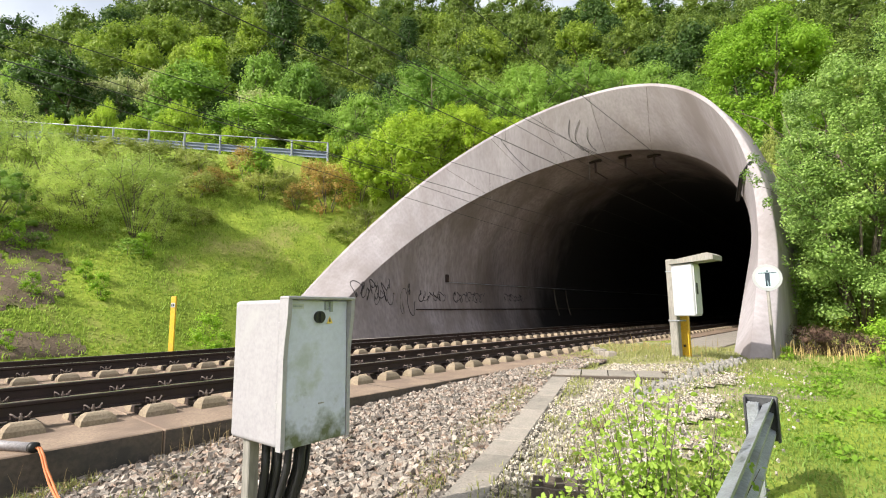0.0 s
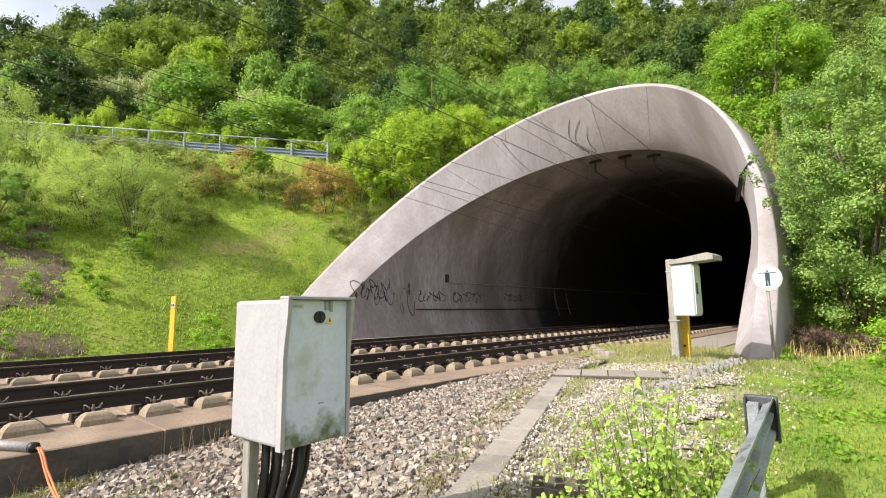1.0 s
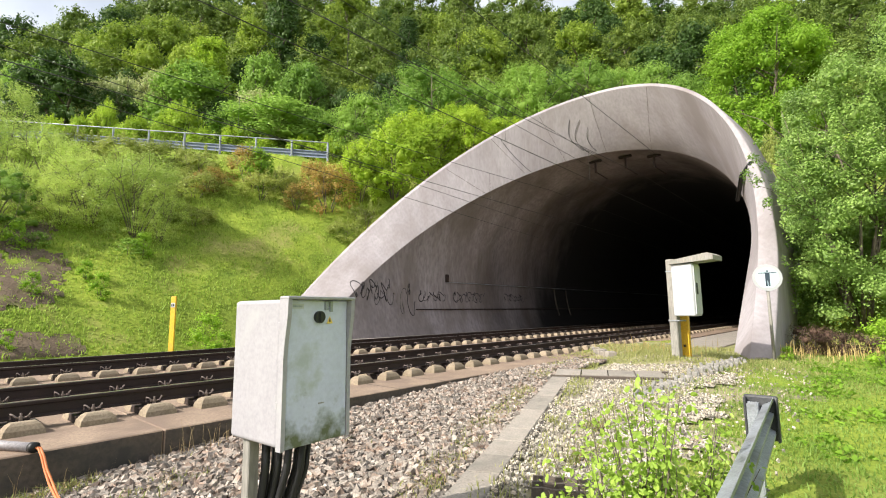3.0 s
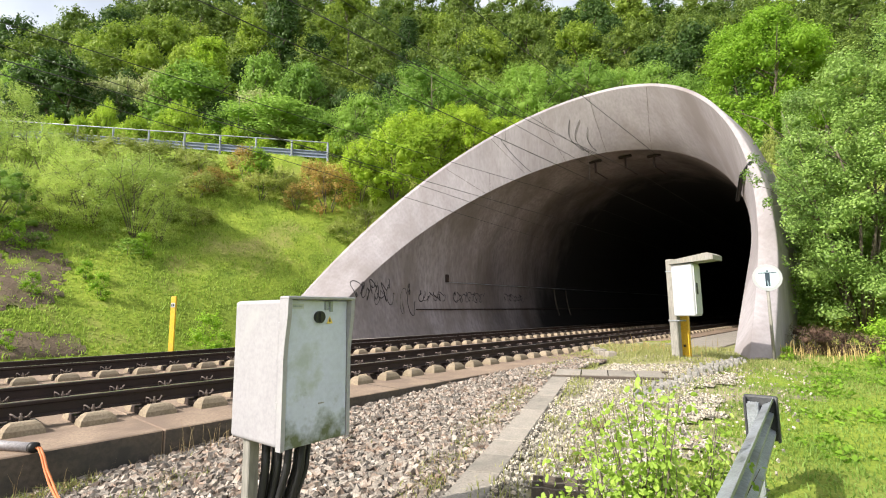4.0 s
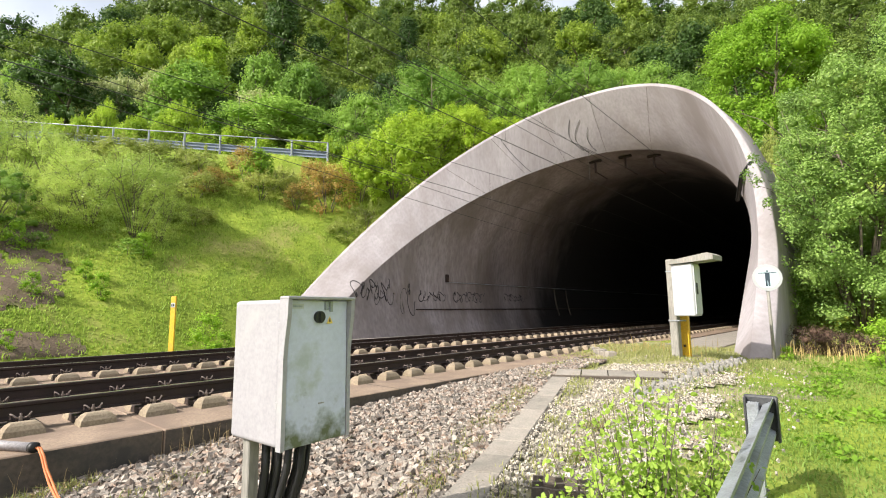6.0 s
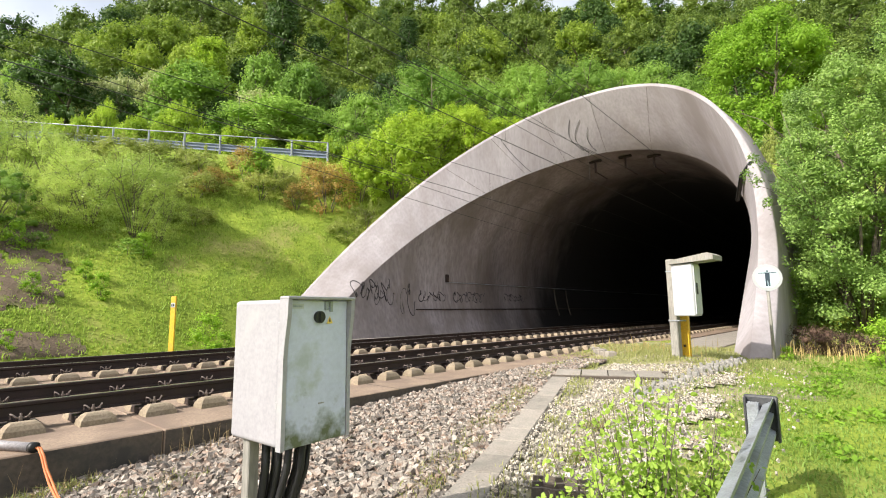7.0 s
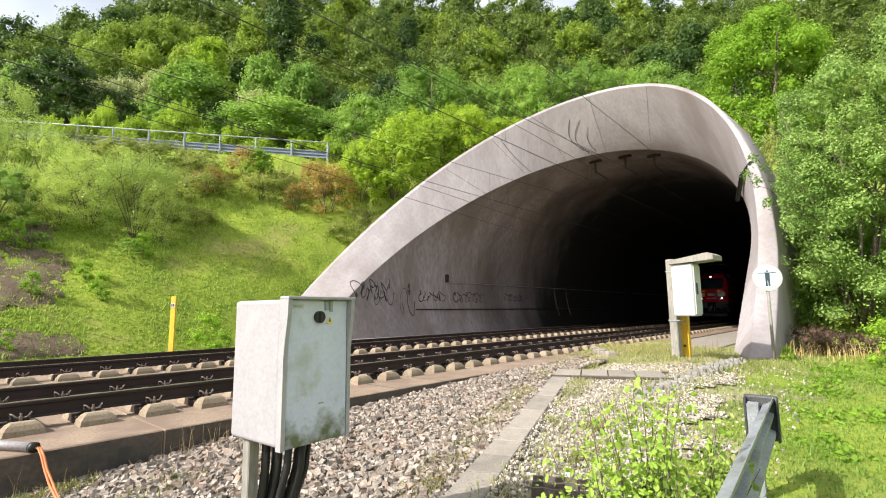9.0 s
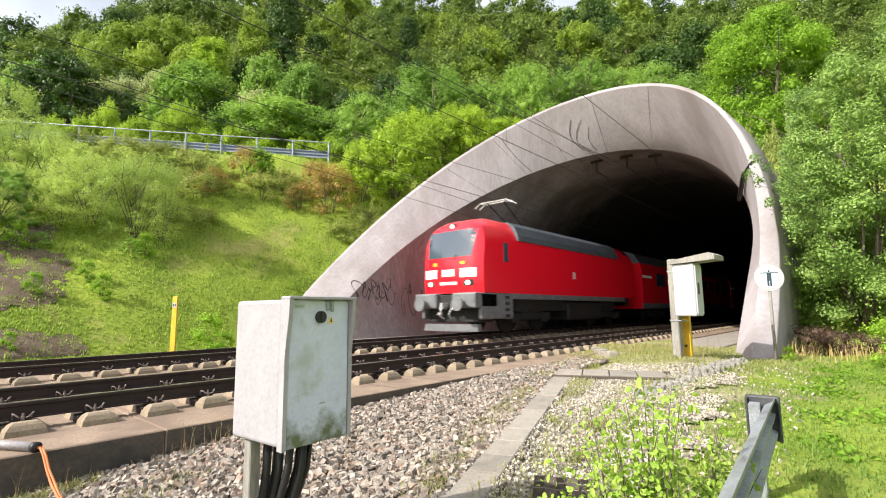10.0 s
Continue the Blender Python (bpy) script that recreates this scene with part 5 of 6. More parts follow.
def build_kerbs():
    """Kerb stones that hold the raised platform before the portal."""
    t = thing("platform_kerb", "row of rough concrete kerb stones", "kerb")
    t["kind"] = "structure"
    rng = random.Random(3)
    ends = [Vector((-6.28, 14.1)), Vector((-5.75, 13.2)), Vector((-5.0, 12.5))]
    for k in range(7):
        f = k / 7 * 2
        i = min(1, int(f))
        p = ends[i].lerp(ends[i + 1], f - i)
        bm = bmesh.new()
        box(bm, (-0.12, -0.14, -0.35), (0.12, 0.14, 0.06), 0.02)
        ob = part("stone", bm, PAVER, t)
        ob.matrix_basis = pose(p.x, p.y, -0.20 + rng.uniform(-0.04, 0.02), 0, rng.uniform(-4, 4), rng.uniform(20, 50))
    # the row of honeycomb stones across the meadow's edge
    g = thing("grid_stones", "row of weathered honeycomb grass pavers set on edge", "paving")
    g["kind"] = "structure"
    bm = bmesh.new()
    for s in (-1, 1):
        box(bm, (-0.05, s * 0.2 - 0.03, -0.1), (0.05, s * 0.2 + 0.03, 0.07), 0.012)
    for s in (-1, 0, 1):
        box(bm, (s * 0.13 - 0.03, -0.22, -0.1), (s * 0.13 + 0.03, 0.22, 0.05), 0.012, pose(0, 0, 0, 0, 0, 14))
    stone = part("paver", bm, POLE, g)
    a, b = Vector((-2.75, 7.9)), Vector((-2.35, 13.0))
    for k in range(16):
        p = a.lerp(b, k / 15)
        ob = stone if k == 0 else new("paver", stone.data)
        ob.parent = g
        ob.matrix_basis = pose(p.x, p.y, low_ground(p.x, p.y) + 0.045 + rng.uniform(-0.02, 0.02), rng.uniform(-5, 5), rng.uniform(4, 12), rng.uniform(-5, 5))
    h = thing("grass_paver", "grey zigzag concrete grass paver lying in the gravel", "paving")
    for k in range(3):
        bm = bmesh.new()
        pts = [(-0.26, 0), (-0.17, 0.055), (-0.08, 0), (0.01, 0.055), (0.10, 0), (0.19, 0.055), (0.26, 0.01)]
        prof = [(x, z + 0.0) for x, z in pts]
        low = [bm.verts.new((x, y, -0.06)) for x, y in prof] + [bm.verts.new((x, y + 0.055, -0.06)) for x, y in reversed(prof)]
        high = [bm.verts.new((v.co.x, v.co.y, 0.05)) for v in low]
        bm.faces.new(high)
        for i in range(len(low)):
            bm.faces.new((low[i], low[(i + 1) % len(low)], high[(i + 1) % len(low)], high[i]))
        bmesh.ops.recalc_face_normals(bm, faces=bm.faces[:])
        ob = part("rib", bm, SLAB_SIDE, h)
        ob.matrix_basis = pose(-2.05 + 0.07 * k, 3.88 - 0.13 * k, low_ground(-1.9, 3.4) + 0.065, -8, 4, 35)


def build_pipe():
    t = thing("cable_conduit", "grey plastic conduit lying on the slab with orange cables", "conduit")
    bm = bmesh.new()
    tube(bm, [(-6.75, -1.2, -0.252), (-6.60, 0.2, -0.254), (-6.206, 0.816, -0.255), (-5.86, 1.0, -0.256)], 0.042, 12)
    part("pipe", bm, PVC, t, smooth=True)
    bm = bmesh.new()
    tube(bm, [(-5.88, 0.99, -0.256), (-5.835, 1.014, -0.256)], 0.047, 12)
    part("collar", bm, BLACK, t, smooth=True)
    for k in range(2):
        bm = bmesh.new()
        o = 0.016 * k
        tube(bm, [(-5.88, 1.0 + o, -0.256), (-5.80, 1.03 + o, -0.262), (-5.74 + o, 1.045 + o, -0.32), (-5.66 + o, 1.06 + o, -0.42), (-5.50 + o, 1.07 + 1.5 * o, -0.51),
                  (-5.33, 1.085 + o, -0.575), (-5.15, 1.09 + o, -0.60), (-4.95, 1.08 + o, -0.62)], 0.011, 6)
        part("cable", bm, ORANGE, t, smooth=True)


# ---- overhead line ----
def build_wires():
    wire = plain("line_copper", (0.03, 0.03, 0.03), 0.6)
    for cx in (NEAR_TRACK, FAR_TRACK):
        t = thing("overhead_line", "dark overhead contact line with messenger wire and droppers", "overhead line", "overhead lines")
        bm = bmesh.new()
        rod(bm, (cx, -40, 6.08), (cx, 90, 6.08), 0.011, 5)
        part("contact_wire", bm, wire, t)
        bm = bmesh.new()
        pts = [(cx, y, 6.8 + 0.8 * ((y + 8) / 32) ** 2 if y < 24 else 7.6) for y in range(-40, 25, 4)] + [(cx, 24.5, 7.6), (cx, 90, 7.3)]
        tube(bm, pts, 0.010, 5)
        part("messenger_wire", bm, wire, t)
        for y in range(-24, 24, 6):
            bm = bmesh.new()
            rod(bm, (cx, y, 6.08), (cx, y, 6.8 + 0.8 * ((y + 8) / 32) ** 2), 0.005, 4)
            part("dropper", bm, wire, t)
    f = thing("feeder_line", "thin dark feeder wires along the portal", "overhead line")
    for x, z0, z1 in ((-14.9, 7.6, 5.4), (-14.4, 7.9, 6.0), (-7.0, 8.9, 8.3), (-11.0, 9.6, 8.9), (-10.2, 9.9, 9.0)):
        bm = bmesh.new()
        rod(bm, (x, -40, z0 + 1.0), (x, 26, z1), 0.010, 5)
        part("wire", bm, wire, f)


# ---- wall fittings and spray paint in the tunnel mouth ----
def wall_point(y, z, off=0.03):
    """A point on the far side wall of the bore at height z, stood off by a little."""
    r = TR - off
    return Vector((TX - math.sqrt(max(0.0, r * r - (z - TZ) ** 2)), y, z))


def collar_point(a, t, off=0.02):
    """A point on the flared collar: angle round the arch, share of the way from bore to rim."""
    r = bore(a) + (rim_r(a) - bore(a)) * t ** 1.15 - off
    return Vector((TX + r * math.cos(a), mouth_y(a) * (1 - t) + rim_y(a) * t, TZ + r * math.sin(a)))


def build_wall_fittings():
    t = thing("wall_conduit", "rusty conduit and brackets along the tunnel wall", "conduit")
    bm = bmesh.new()
    tube(bm, [wall_point(y, 1.05, 0.05) for y in np.linspace(16.6, 60, 30)], 0.03, 5)
    part("pipe", bm, RUST, t)
    bm = bmesh.new()
    tube(bm, [wall_point(y, 2.45, 0.05) for y in np.linspace(19.1, 60, 30)], 0.02, 5)
    part("pipe", bm, GALV, t)
    for y in (30.4, 32.1):
        bm = bmesh.new()
        tube(bm, [wall_point(y, z, 0.12) for z in np.linspace(0.6, 2.4, 8)], 0.05, 6)
        part("upright", bm, SLAB_SIDE, t)
    bm = bmesh.new()
    box(bm, (-16.45, 19.0, 2.45), (-16.3, 19.2, 2.85), 0.02)
    part("bracket", bm, RUST, t)


def stroke(bm, pts, width=0.045):
    """A flat sprayed line along the wall, through points (y, z)."""
    ps = [wall_spray(y, z) for y, z in pts]
    left, right = [], []
    for i, p in enumerate(ps):
        d = ps[min(i + 1, len(ps) - 1)] - ps[max(i - 1, 0)]
        s = d.cross(Vector((1, 0, -0.2))).normalized() * width / 2
        left.append(bm.verts.new(p + s))
        right.append(bm.verts.new(p - s))
    for i in range(len(ps) - 1):
        bm.faces.new((left[i], left[i + 1], right[i + 1], right[i]))


def wall_spray(y, z):
    """On the far side wall: the bore, or before it the collar."""
    a = math.pi - math.asin(max(-1, min(1, (z - TZ) / TR)))
    ym, yr = mouth_y(a), rim_y(a)
    if y >= ym:
        return wall_point(y, z, 0.02)
    t = min(0.98, (ym - y) / (ym - yr))
    r = bore(a) + (rim_r(a) - bore(a)) * t ** 1.15 - 0.02
    return Vector((TX - math.sqrt(r * r - (z - TZ) ** 2), y, z))


def build_scrawl():
    """Unreadable sprayed squiggles."""
    rng = random.Random(12)
    t = thing("wall_scrawl", "dark illegible sprayed squiggles on the tunnel wall", "graffiti")
    for y0, y1, z0, z1, loops in ((13.1, 14.3, 1.5, 2.4, 4), (14.1, 15.2, 1.25, 2.5, 3), (15.7, 16.5, 0.8, 2.3, 2), (16.9, 18.8, 1.45, 1.95, 6), (19.5, 22.2, 1.4, 2.0, 8), (24.4, 26.6, 1.5, 2.0, 6)):
        for k in range(loops):
            bm = bmesh.new()
            f = y0 + (y1 - y0) * k / loops
            w = (y1 - y0) / loops
            ph, hh = rng.random() * 6, rng.uniform(0.6, 1.0)
            pts = []
            for j in range(29):
                s = j / 28
                pts.append((f + w * (s * 1.1 + 0.45 * math.sin(7 * s + ph) + 0.2 * math.sin(17 * s + 2 * ph)),
                            z0 + (z1 - z0) * (0.5 + 0.38 * hh * math.sin(5 * s + ph * 1.7) + 0.2 * math.sin(14 * s + 3 * ph))))
            stroke(bm, pts, rng.uniform(0.02, 0.05))
            part("squiggle", bm, PAINTLINE, t)


def build_portal_details():
    for x in (-10.85, -9.4, -7.95):
        b = thing("ceiling_bracket", "dark steel line bracket under the tunnel crown", "bracket", "crown brackets")
        z = TZ + math.sqrt(TR * TR - (x - TX) ** 2)
        y = 12.85 + 0.349 * (x + 10) + 1.296 * z + 1.0
        bm = bmesh.new()
        box(bm, (x - 0.35, y - 0.08, z - 0.16), (x + 0.35, y + 0.08, z - 0.04), 0.02)
        part("plate", bm, RUST, b)
        bm = bmesh.new()
        rod(bm, (x, y, z - 0.1), (x, y, z - 0.75), 0.06, 8)
        part("hanger", bm, RUST, b)
        bm = bmesh.new()
        rod(bm, (x, y, z - 0.7), (x + 0.45, y + 0.5, z - 1.1), 0.035, 8)
        part("arm", bm, RUST, b)
    t = thing("hanging_cables", "black cables looped on hooks over the portal collar", "cable")
    for a, t0, t1, sag in ((101, 0.15, 0.75, 0.5), (98, 0.05, 0.7, 0.8), (96.5, 0.1, 0.55, 0.3), (122, 0.05, 0.95, 0.1)):
        bm = bmesh.new()
        pts = []
        for j in range(13):
            s = j / 12
            p = collar_point(radians(a + sag * 5 * math.sin(math.pi * s)), t0 + (t1 - t0) * s, 0.05)
            pts.append(p)
        tube(bm, pts, 0.012, 5)
        part("cable", bm, BLACK, t)
    c = thing("drain_hose", "dark corrugated hose over the rim of the portal", "hose")
    bm = bmesh.new()
    tube(bm, [collar_point(radians(25), 1.0, 0.0) + Vector((0.1, -0.05, 0.0)), collar_point(radians(25), 0.7, 0.1), collar_point(radians(24), 0.25, 0.12),
              collar_point(radians(23), 0.0, 0.2)], 0.08, 8)
    part("hose", bm, BLACK, c)


# ---- the train ----
RED = plain("traffic_red", (0.84, 0.008, 0.024), 0.25, coat=0.4)
TRAIN_GREY = material("underframe_grey", (0.115, 0.12, 0.13), (0.20, 0.205, 0.215), 3, 0.5, 0.1, 30)
ROOF_GREY = material("roof_grey", (0.055, 0.068, 0.085), (0.10, 0.115, 0.135), 2, 0.55, 0.1, 20)
DARK_METAL = material("bogie_black", (0.006, 0.006, 0.006), (0.018, 0.017, 0.016), 5, 0.7, 0.2, 30)
# blue in the base colour stands for sky mirrored in the glass
GLASS = plain("dark_windscreen", (0.05, 0.07, 0.10), 0.05, coat=1.0)
LAMP = plain("headlamp_glow", (1.0, 0.93, 0.78), 0.3, glow=2.0)
LAMP_TOP = plain("top_lamp_glow", (1.0, 0.95, 0.88), 0.3, glow=2.5)
AMBER = plain("amber_lamp", (0.9, 0.35, 0.03), 0.3, glow=0.12)
PANEL_WHITE = plain("white_panel", (0.85, 0.85, 0.85), 0.35)
MARK = plain("pale_marking", (0.80, 0.55, 0.55), 0.5)
SILVER = plain("bright_metal", (0.6, 0.6, 0.6), 0.35, 0.5)


def nose(z):
    """How far the front leans back at height z."""
    return 0.10 * max(0.0, 2.2 - z) + 0.05 * max(0, z - 2.2) + (0.06 * (z - 2.95) + 0.04 * (z - 2.95) ** 2 if z > 2.95 else 0) + 2.1 * max(0.0, z - 4.24) ** 2


def half_width(z):
    return 1.57 - (0.06 * (z - 3.6) + 0.36 * (z - 3.6) ** 2 if z > 3.6 else 0) - 0.02 * max(0, 1.9 - z)


def front_y(x, z):
    """The curved front's surface."""
    q = abs(x) / half_width(z)
    return nose(z) + 0.10 * q ** 2 + 0.42 * max(0.0, q - 0.72) ** 1.5 * 3.0


def shell(name, parent, mat, levels, length, both=True):
    """A body lofted from floor to roof with rounded ends."""
    qs = [0.0, 0.2, 0.4, 0.6, 0.72, 0.82, 0.9, 0.96, 1.0]
    bm = bmesh.new()
    rings = []
    for z in levels:
        w = half_width(z)
        right = [(q * w, front_y(q * w, z)) for q in qs] + [(w, 1.3 + nose(z))]
        ring = right + [(x, length - y) for x, y in reversed(right)]
        ring += [(-x, y) for x, y in reversed(ring[1:-1])] if False else [(-x, y) for x, y in reversed(ring) if x > 1e-6]
        rings.append([bm.verts.new((x, y, z)) for x, y in ring])
    for a, b in zip(rings, rings[1:]):
        for i in range(len(a)):
            bm.faces.new((a[i], a[(i + 1) % len(a)], b[(i + 1) % len(a)], b[i]))
    bm.faces.new(rings[-1])
    bm.faces.new(rings[0][::-1])
    bmesh.ops.recalc_face_normals(bm, faces=bm.faces[:])
    ob = part(name, bm, mat, parent, smooth=True)
    ob.data.set_sharp_from_angle(angle=radians(38))
    return ob


def front_panel(bm, x0, x1, z0, z1, proud=0.012, nx=6, nz=4, slant=0.0):
    """A plate that follows the front."""
    grid = [[bm.verts.new((x, front_y(x, z) - proud, z)) for x in [(x0 + slant * (z1 - z) * (1 if x0 < 0 else 0)) + ((x1 - slant * (z1 - z)) - (x0 + slant * (z1 - z))) * i / nx
             for i in range(nx + 1)]] for z in [z0 + (z1 - z0) * j / nz for j in range(nz + 1)]]
    for j in range(nz):
        for i in range(nx):
            bm.faces.new((grid[j][i], grid[j][i + 1], grid[j + 1][i + 1], grid[j + 1][i]))
    return bm


def wheelset(parent, y, r=0.60):
    bm = bmesh.new()
    for s in (-1, 1):
        rod(bm, (s * 0.69, y, r), (s * 0.82, y, r), r, 28)
    rod(bm, (-0.8, y, r), (0.8, y, r), 0.09, 10)
    part("wheelset", bm, DARK_METAL, parent, "dark steel wheelset")


def bogie(parent, y, base=1.3):
    for s in (-1, 1):
        wheelset(parent, y + s * base)
    bm = bmesh.new()
    for s in (-1, 1):
        box(bm, (s * 1.12 - 0.1, y - 1.9, 0.52), (s * 1.12 + 0.1, y + 1.9, 0.86), 0.05)
        for d in (-1, 1):
            box(bm, (s * 1.2 - 0.1, y + d * base - 0.22, 0.42), (s * 1.2 + 0.12, y + d * base + 0.22, 0.82), 0.05)
            rod(bm, (s * 1.15, y + d * 0.4, 0.8), (s * 1.15, y + d * 0.4, 1.2), 0.12, 10)
    box(bm, (-1.1, y - 0.3, 0.5), (1.1, y + 0.3, 0.9), 0.05)
    part("bogie_frame", bm, DARK_METAL, parent, "black bogie frame")


def build_locomotive():
    t = thing("locomotive", "bright red electric locomotive with grey bumper and roof", "locomotive")
    length = 16.9
    shell("body", t, RED, [1.66, 1.9, 2.2, 2.6, 2.95, 3.1, 3.4, 3.6, 3.8, 3.95, 4.1, 4.22, 4.34, 4.45, 4.55, 4.64, 4.71, 4.76], length)
    bm = bmesh.new()
    prof = [(-1.49, 3.95), (-1.45, 4.2), (-1.27, 4.6), (-0.95, 4.84), (0.95, 4.84), (1.27, 4.6), (1.45, 4.2), (1.49, 3.95)]
    extrude(bm, [(x * 1.06, z) for x, z in prof], Matrix.Translation((0, 2.9, 0)), Matrix.Translation((0, length - 2.9, 0)))
    bmesh.ops.recalc_face_normals(bm, faces=bm.faces[:])
    roof = part("roof", bm, ROOF_GREY, t, "blue-grey louvred roof")
    for k in range(4):
        bm = bmesh.new()
        box(bm, (-0.8, 5.4 + 1.75 * k, 4.72), (0.8, 6.7 + 1.75 * k, 4.88), 0.05)
        part("roof_hatch", bm, ROOF_GREY, roof)
    # windscreen and lamps
    bm = bmesh.new()
    front_panel(bm, -1.30, 1.30, 3.12, 4.24, 0.014, 12, 6, 0.13)
    ws = part("windscreen", bm, GLASS, t, "dark glossy windscreen")
    for s in (-1, 1):
        bm = bmesh.new()
        tube(bm, [(s * 0.3, front_y(0.3, 3.02) - 0.05, 3.02), (s * 0.42, front_y(0.4, 3.2) - 0.04, 3.2)], 0.014, 5)
        part("wiper", bm, BLACK, ws)
        bm = bmesh.new()
        front_panel(bm, s * 0.98 - 0.36, s * 0.98 + 0.36, 2.28, 2.64, 0.012, 5, 3)
        part("white_panel", bm, PANEL_WHITE, t, "large white reflector panel")
        bm = bmesh.new()
        front_panel(bm, s * 1.0 - 0.24, s * 1.0 + 0.24, 1.94, 2.18, 0.014, 4, 2)
        hl = part("headlight_housing", bm, BLACK, t, "dark lamp housing")
        bm = bmesh.new()
        y = front_y(0.98, 2.06)
        rod(bm, (s * 0.985, y, 2.06), (s * 0.985, y - 0.05, 2.06), 0.088, 16)
        part("headlight", bm, LAMP, hl, "round glowing headlight")
        bm = bmesh.new()
        front_panel(bm, s * 0.72 - 0.12, s * 0.72 + 0.12, 2.80, 2.93, 0.016, 3, 2)
        part("marker_lamp", bm, AMBER, t, "small amber lamp")
        # bumper halves with buffers
        bm = bmesh.new()
        box(bm, (min(s * 0.42, s * 1.58), -0.28, 1.06), (max(s * 0.42, s * 1.58), 1.2, 1.66), 0.06, seg=2)
        bp = part("bumper", bm, TRAIN_GREY, t, "grey front bumper")
        bm = bmesh.new()
        rod(bm, (s * 0.98, -0.62, 1.22), (s * 0.98, -0.2, 1.22), 0.16, 12)
        rod(bm, (s * 0.98, -0.68, 1.22), (s * 0.98, -0.62, 1.22), 0.27, 18)
        part("buffer", bm, TRAIN_GREY, bp)
        bm = bmesh.new()
        box(bm, (min(s * 1.40, s * 1.58), 0.1, 0.62), (max(s * 1.40, s * 1.58), 2.35, 1.66), 0.05)
        sk = part("side_skirt", bm, TRAIN_GREY, t, "grey side skirt with steps")
        for k in range(4):
            bm = bmesh.new()
            box(bm, (s * 1.585 - 0.01, 1.75, 0.68 + 0.25 * k), (s * 1.585 + 0.012, 2.05, 0.80 + 0.25 * k), 0.0)
            part("step_hole", bm, BLACK, sk)
        bm = bmesh.new()
        box(bm, (min(s * 1.5, s * 1.575), 2.2, 1.42), (max(s * 1.5, s * 1.575), length - 2.2, 1.67), 0.02)
        part("side_sill", bm, TRAIN_GREY, t, "grey sill")
        bm = bmesh.new()
        box(bm, (s * 1.57 - 0.015, 1.72, 2.95), (s * 1.57 + 0.012, 2.05, 3.75), 0.01)
        part("cab_window", bm, GLASS, t, "narrow dark cab window")
        bm = bmesh.new()
        box(bm, (s * 1.57 - 0.01, 7.9, 2.5), (s * 1.57 + 0.01, 8.2, 2.85))
        part("side_mark", bm, MARK, t, "plain pale marking")
    bm = bmesh.new()
    front_panel(bm, -0.33, 0.33, 2.34, 2.62, 0.012, 4, 2)
    part("front_mark", bm, MARK, t, "plain pale marking")
    bm = bmesh.new()
    front_panel(bm, -0.45, 0.45, 2.0, 2.12, 0.012, 4, 2)
    part("number_bar", bm, MARK, t, "pale bar")
    bm = bmesh.new()
    y = front_y(0, 4.44)
    box(bm, (-0.15, y - 0.05, 4.34), (0.15, y + 0.25, 4.54), 0.04)
    th = part("top_lamp_housing", bm, BLACK, t)
    bm = bmesh.new()
    rod(bm, (0, y - 0.04, 4.44), (0, y - 0.07, 4.44), 0.075, 14)
    part("top_lamp", bm, LAMP_TOP, th, "small glowing top lamp")
    bm = bmesh.new()
    box(bm, (-0.42, -0.05, 1.0), (0.42, 0.7, 1.6), 0.03)
    box(bm, (-1.35, 0.3, 0.5), (1.35, 1.2, 1.1), 0.03)
    part("draw_gear", bm, DARK_METAL, t)
    bm = bmesh.new()
    box(bm, (-0.06, -0.45, 1.1), (0.06, 0.0, 1.28), 0.02)
    tube(bm, [(0, -0.4, 1.2), (0, -0.5, 1.0), (0, -0.42, 0.8)], 0.04, 8)
    tube(bm, [(0.25, -0.05, 1.1), (0.27, -0.3, 0.8), (0.2, -0.05, 0.65)], 0.03, 8)
    tube(bm, [(-0.25, -0.05, 1.1), (-0.27, -0.3, 0.8), (-0.2, -0.05, 0.65)], 0.03, 8)
    part("coupling", bm, SILVER, t, "screw coupling with hoses")
    bm = bmesh.new()
    prof = [(-1.42, 0.16), (1.42, 0.16), (1.36, 0.52), (-1.36, 0.52)]
    a = [bm.verts.new((x, -0.25 + 0.35 * abs(x) / 1.4, z)) for x, z in ((-1.42, 0.16), (0, 0.16), (1.42, 0.16), (1.36, 0.44), (0, 0.44), (-1.36, 0.44))]
    b = [bm.verts.new((v.co.x, v.co.y + 0.25, v.co.z)) for v in a]
    for i in range(6):
        bm.faces.new((a[i], a[(i + 1) % 6], b[(i + 1) % 6], b[i]))
    bm.faces.new((a[0], a[1], a[4], a[5]))
    bm.faces.new((a[1], a[2], a[3], a[4]))
    bmesh.ops.recalc_face_normals(bm, faces=bm.faces[:])
    part("rail_guard", bm, TRAIN_GREY, t, "pale grey rail guard")
    bm = bmesh.new()
    box(bm, (-1.25, 3, 0.9), (1.25, length - 3, 1.5), 0.03)
    box(bm, (-1.4, 7.6, 0.45), (1.4, 11.6, 1.4), 0.08)
    part("underframe", bm, DARK_METAL, t)
    for y in (4.2, length - 4.2):
        bogie(t, y)
    # horns and pantograph
    for s in (-0.55, 0.25):
        bm = bmesh.new()
        box(bm, (s - 0.25, 1.55, 4.62), (s + 0.25, 2.1, 4.88), 0.10, seg=2)
        part("roof_horn", bm, TRAIN_GREY, t)
    pan = bmesh.new()
    for s in (-0.55, 0.55):
        tube(pan, [(s, 3.9, 4.66), (s * 0.6, 5.2, 5.05)], 0.04, 6)
        tube(pan, [(s * 0.6, 5.2, 5.05), (s * 0.8, 3.5, 5.98)], 0.028, 6)
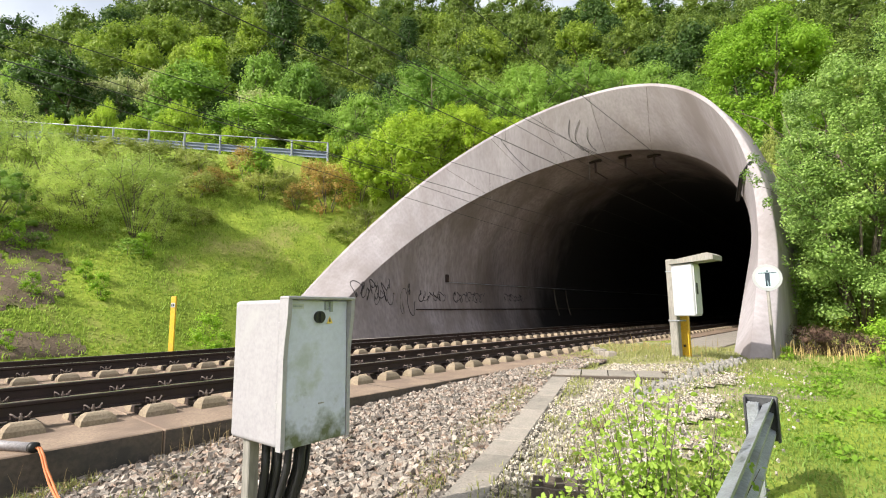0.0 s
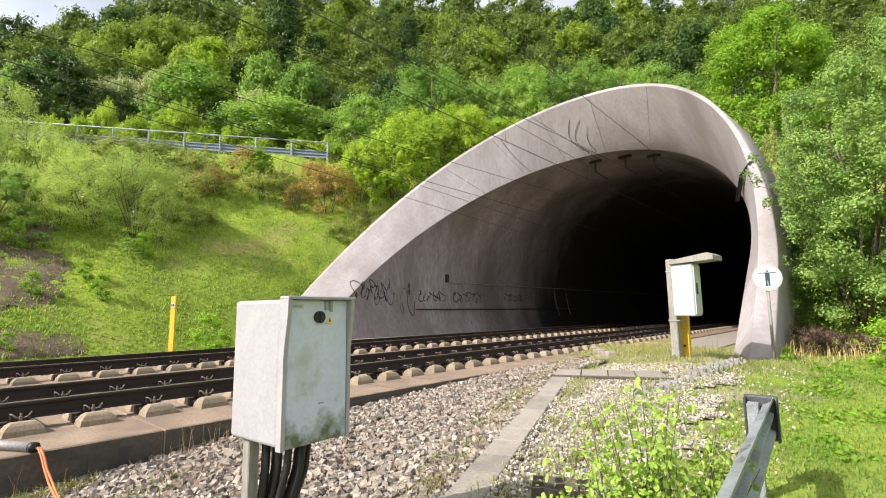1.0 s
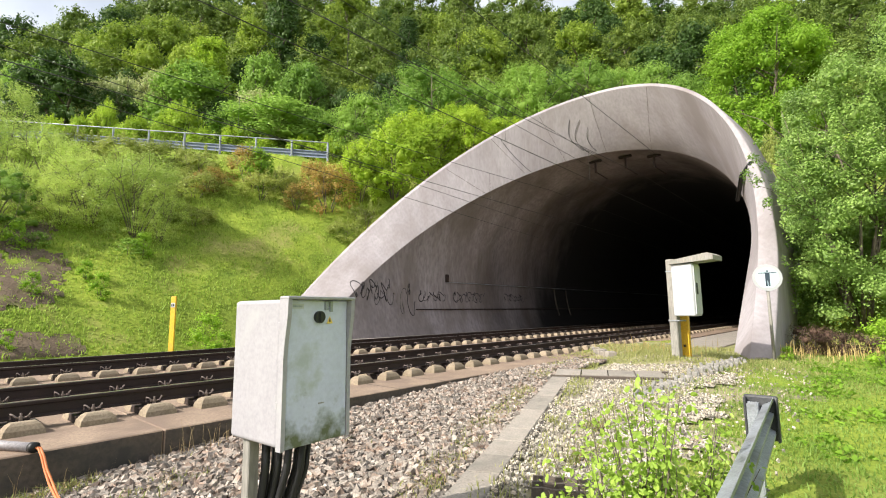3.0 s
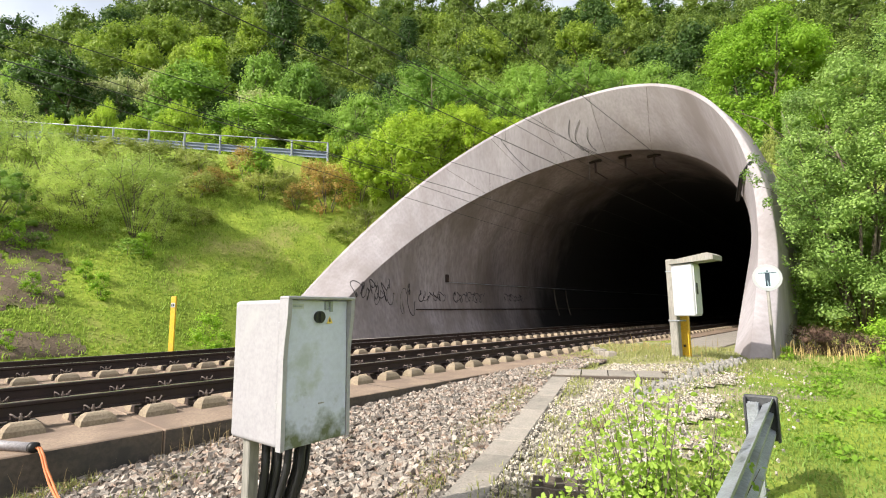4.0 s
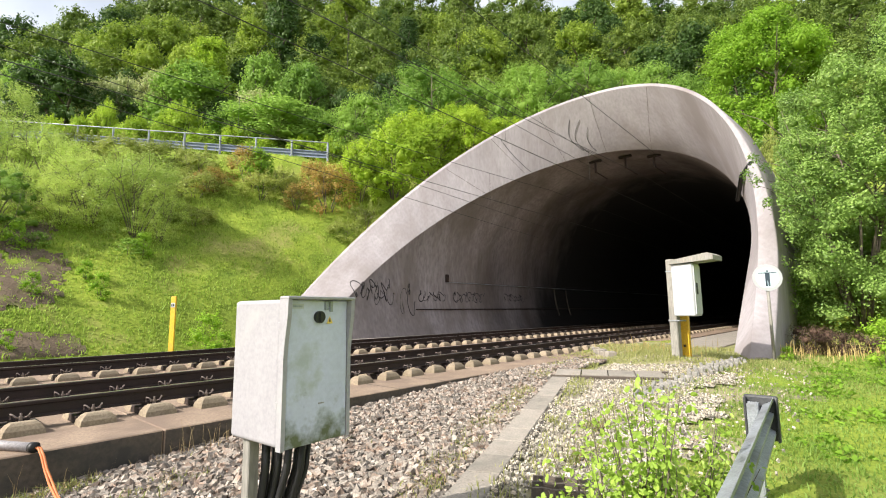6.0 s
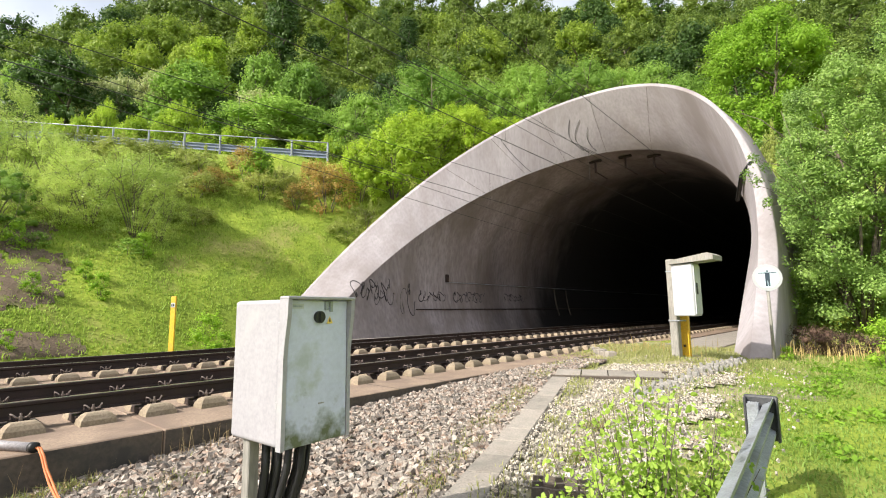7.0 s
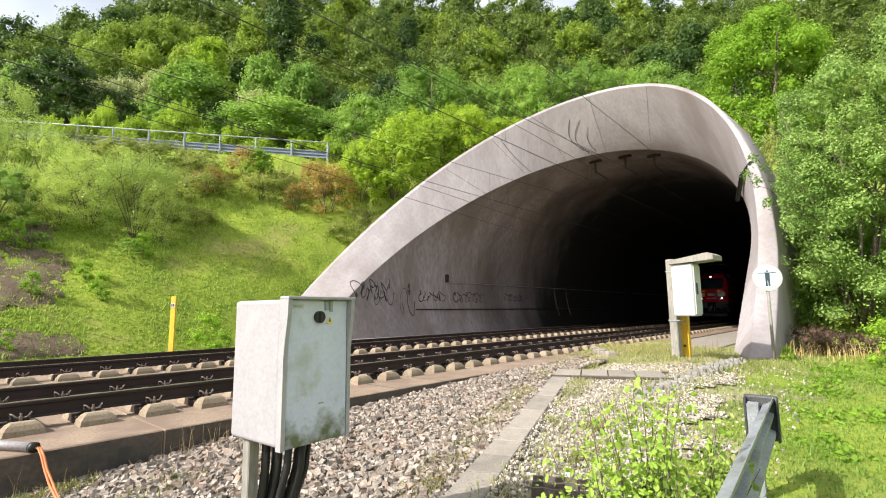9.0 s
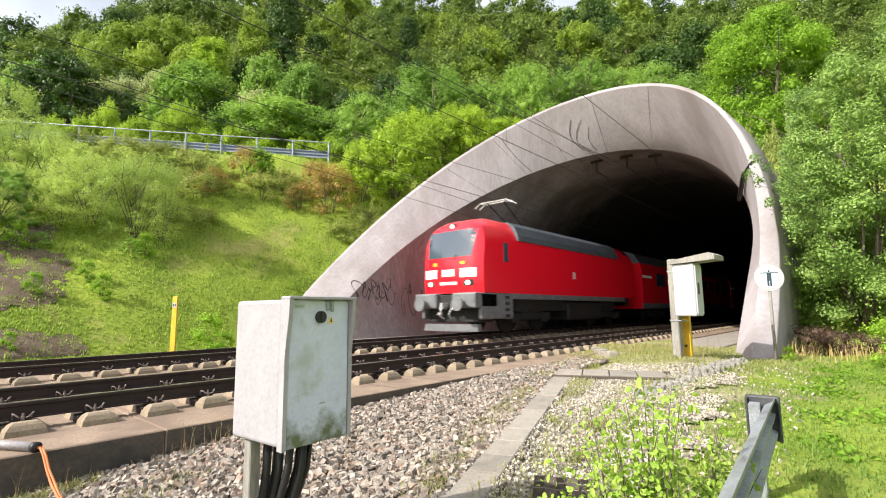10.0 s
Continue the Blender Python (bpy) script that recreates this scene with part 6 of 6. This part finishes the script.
    box(pan, (-0.7, 3.7, 4.78), (0.7, 5.6, 4.88), 0.02)
    pg = part("pantograph", pan, DARK_METAL, t, "raised pantograph")
    pan = bmesh.new()
    for y in (3.3, 3.65):
        tube(pan, [(-1.05, y, 5.80), (-0.75, y, 6.0), (0.75, y, 6.0), (1.05, y, 5.80)], 0.03, 6)
    for s in (-0.6, 0.6):
        box(pan, (s - 0.03, 3.25, 5.94), (s + 0.03, 3.7, 5.99))
    part("collector_head", pan, SILVER, pg, "pale collector head")
    return t


def build_coach():
    t = thing("passenger_coach", "red passenger coach with a dark window band and white stripe", "railway coach", "coaches of the train")
    length = 27.0
    bm = bmesh.new()
    prof = [(-1.55, 1.0), (-1.58, 2.0), (-1.58, 3.5), (-1.45, 4.1), (-1.1, 4.6), (-0.5, 4.85), (0.5, 4.85), (1.1, 4.6), (1.45, 4.1), (1.58, 3.5), (1.58, 2.0), (1.55, 1.0)]
    extrude(bm, prof, Matrix.Translation((0, 0.3, 0)), Matrix.Translation((0, length, 0)))
    bmesh.ops.recalc_face_normals(bm, faces=bm.faces[:])
    part("body", bm, RED, t)
    bm = bmesh.new()
    prof = [(-1.5, 4.02), (-1.12, 4.64), (-0.5, 4.89), (0.5, 4.89), (1.12, 4.64), (1.5, 4.02)]
    extrude(bm, prof, Matrix.Translation((0, 0.25, 0)), Matrix.Translation((0, length + 0.03, 0)))
    bmesh.ops.recalc_face_normals(bm, faces=bm.faces[:])
    part("roof", bm, ROOF_GREY, t, "dark grey roof")
    for s in (-1, 1):
        for k in range(9):
            bm = bmesh.new()
            box(bm, (s * 1.58 - 0.01, 3.2 + 2.5 * k, 2.55), (s * 1.58 + 0.012, 5.1 + 2.5 * k, 3.45), 0.01)
            part("window", bm, GLASS, t, "dark window")
        bm = bmesh.new()
        box(bm, (s * 1.58 - 0.01, 0.4, 3.05), (s * 1.58 + 0.013, 2.2, 3.22))
        part("stripe", bm, PANEL_WHITE, t, "short white stripe")
        bm = bmesh.new()
        box(bm, (s * 1.56 - 0.02, 0.3, 1.0), (s * 1.56 + 0.03, length, 1.35), 0.01)
        part("sill", bm, TRAIN_GREY, t, "grey sill")
    for y in (4.0, length - 4.0):
        bogie(t, y, 1.25)
    bm = bmesh.new()
    box(bm, (-0.6, -0.45, 1.2), (0.6, 0.35, 3.6), 0.05)
    part("gangway", bm, BLACK, t, "black rubber gangway")
    return t


locomotive = build_locomotive()
coaches = [build_coach()]
coaches.append(copy_thing(coaches[0], Matrix()))

TRAIN_AT = [(0.0, 445.0), (3.0, 315.0), (6.0, 186.0), (8.0, 100.0), (8.8, 67.0), (9.0, 59.2), (9.5, 38.6), (9.7, 29.4), (9.8, 24.4), (9.9, 19.6), (10.0, 14.85)]


def motions():
    walk(locomotive, [(t, pose(FAR_TRACK, s, 0)) for t, s in TRAIN_AT])
    for k, c in enumerate(coaches):
        walk(c, [(t, pose(FAR_TRACK, s + 17.6 + 27.6 * k, 0)) for t, s in TRAIN_AT])
    for k, b in enumerate(boughs):
        rows = []
        for j in range(21):
            t = j * 0.5
            sway = 0.55 * math.sin(1.9 * t + 1.3 * k) + 0.35 * math.sin(3.7 * t + 2.1 * k)
            rows.append((t, pose(b.location.x, b.location.y, 0, 0.5 * sway, sway, 0)))
        walk(b, rows)
build_woods()
build_shrubs()
boughs = build_near_tree()
build_sapling()
build_grass()
build_gravel()
build_cabinet()
build_phone_post()
build_sign()
build_far_marker()
build_near_barrier()
build_road_barrier()
build_trough()
build_kerbs()
build_pipe()
build_wires()
build_wall_fittings()
build_scrawl()
build_portal_details()
build_seats()
motions()
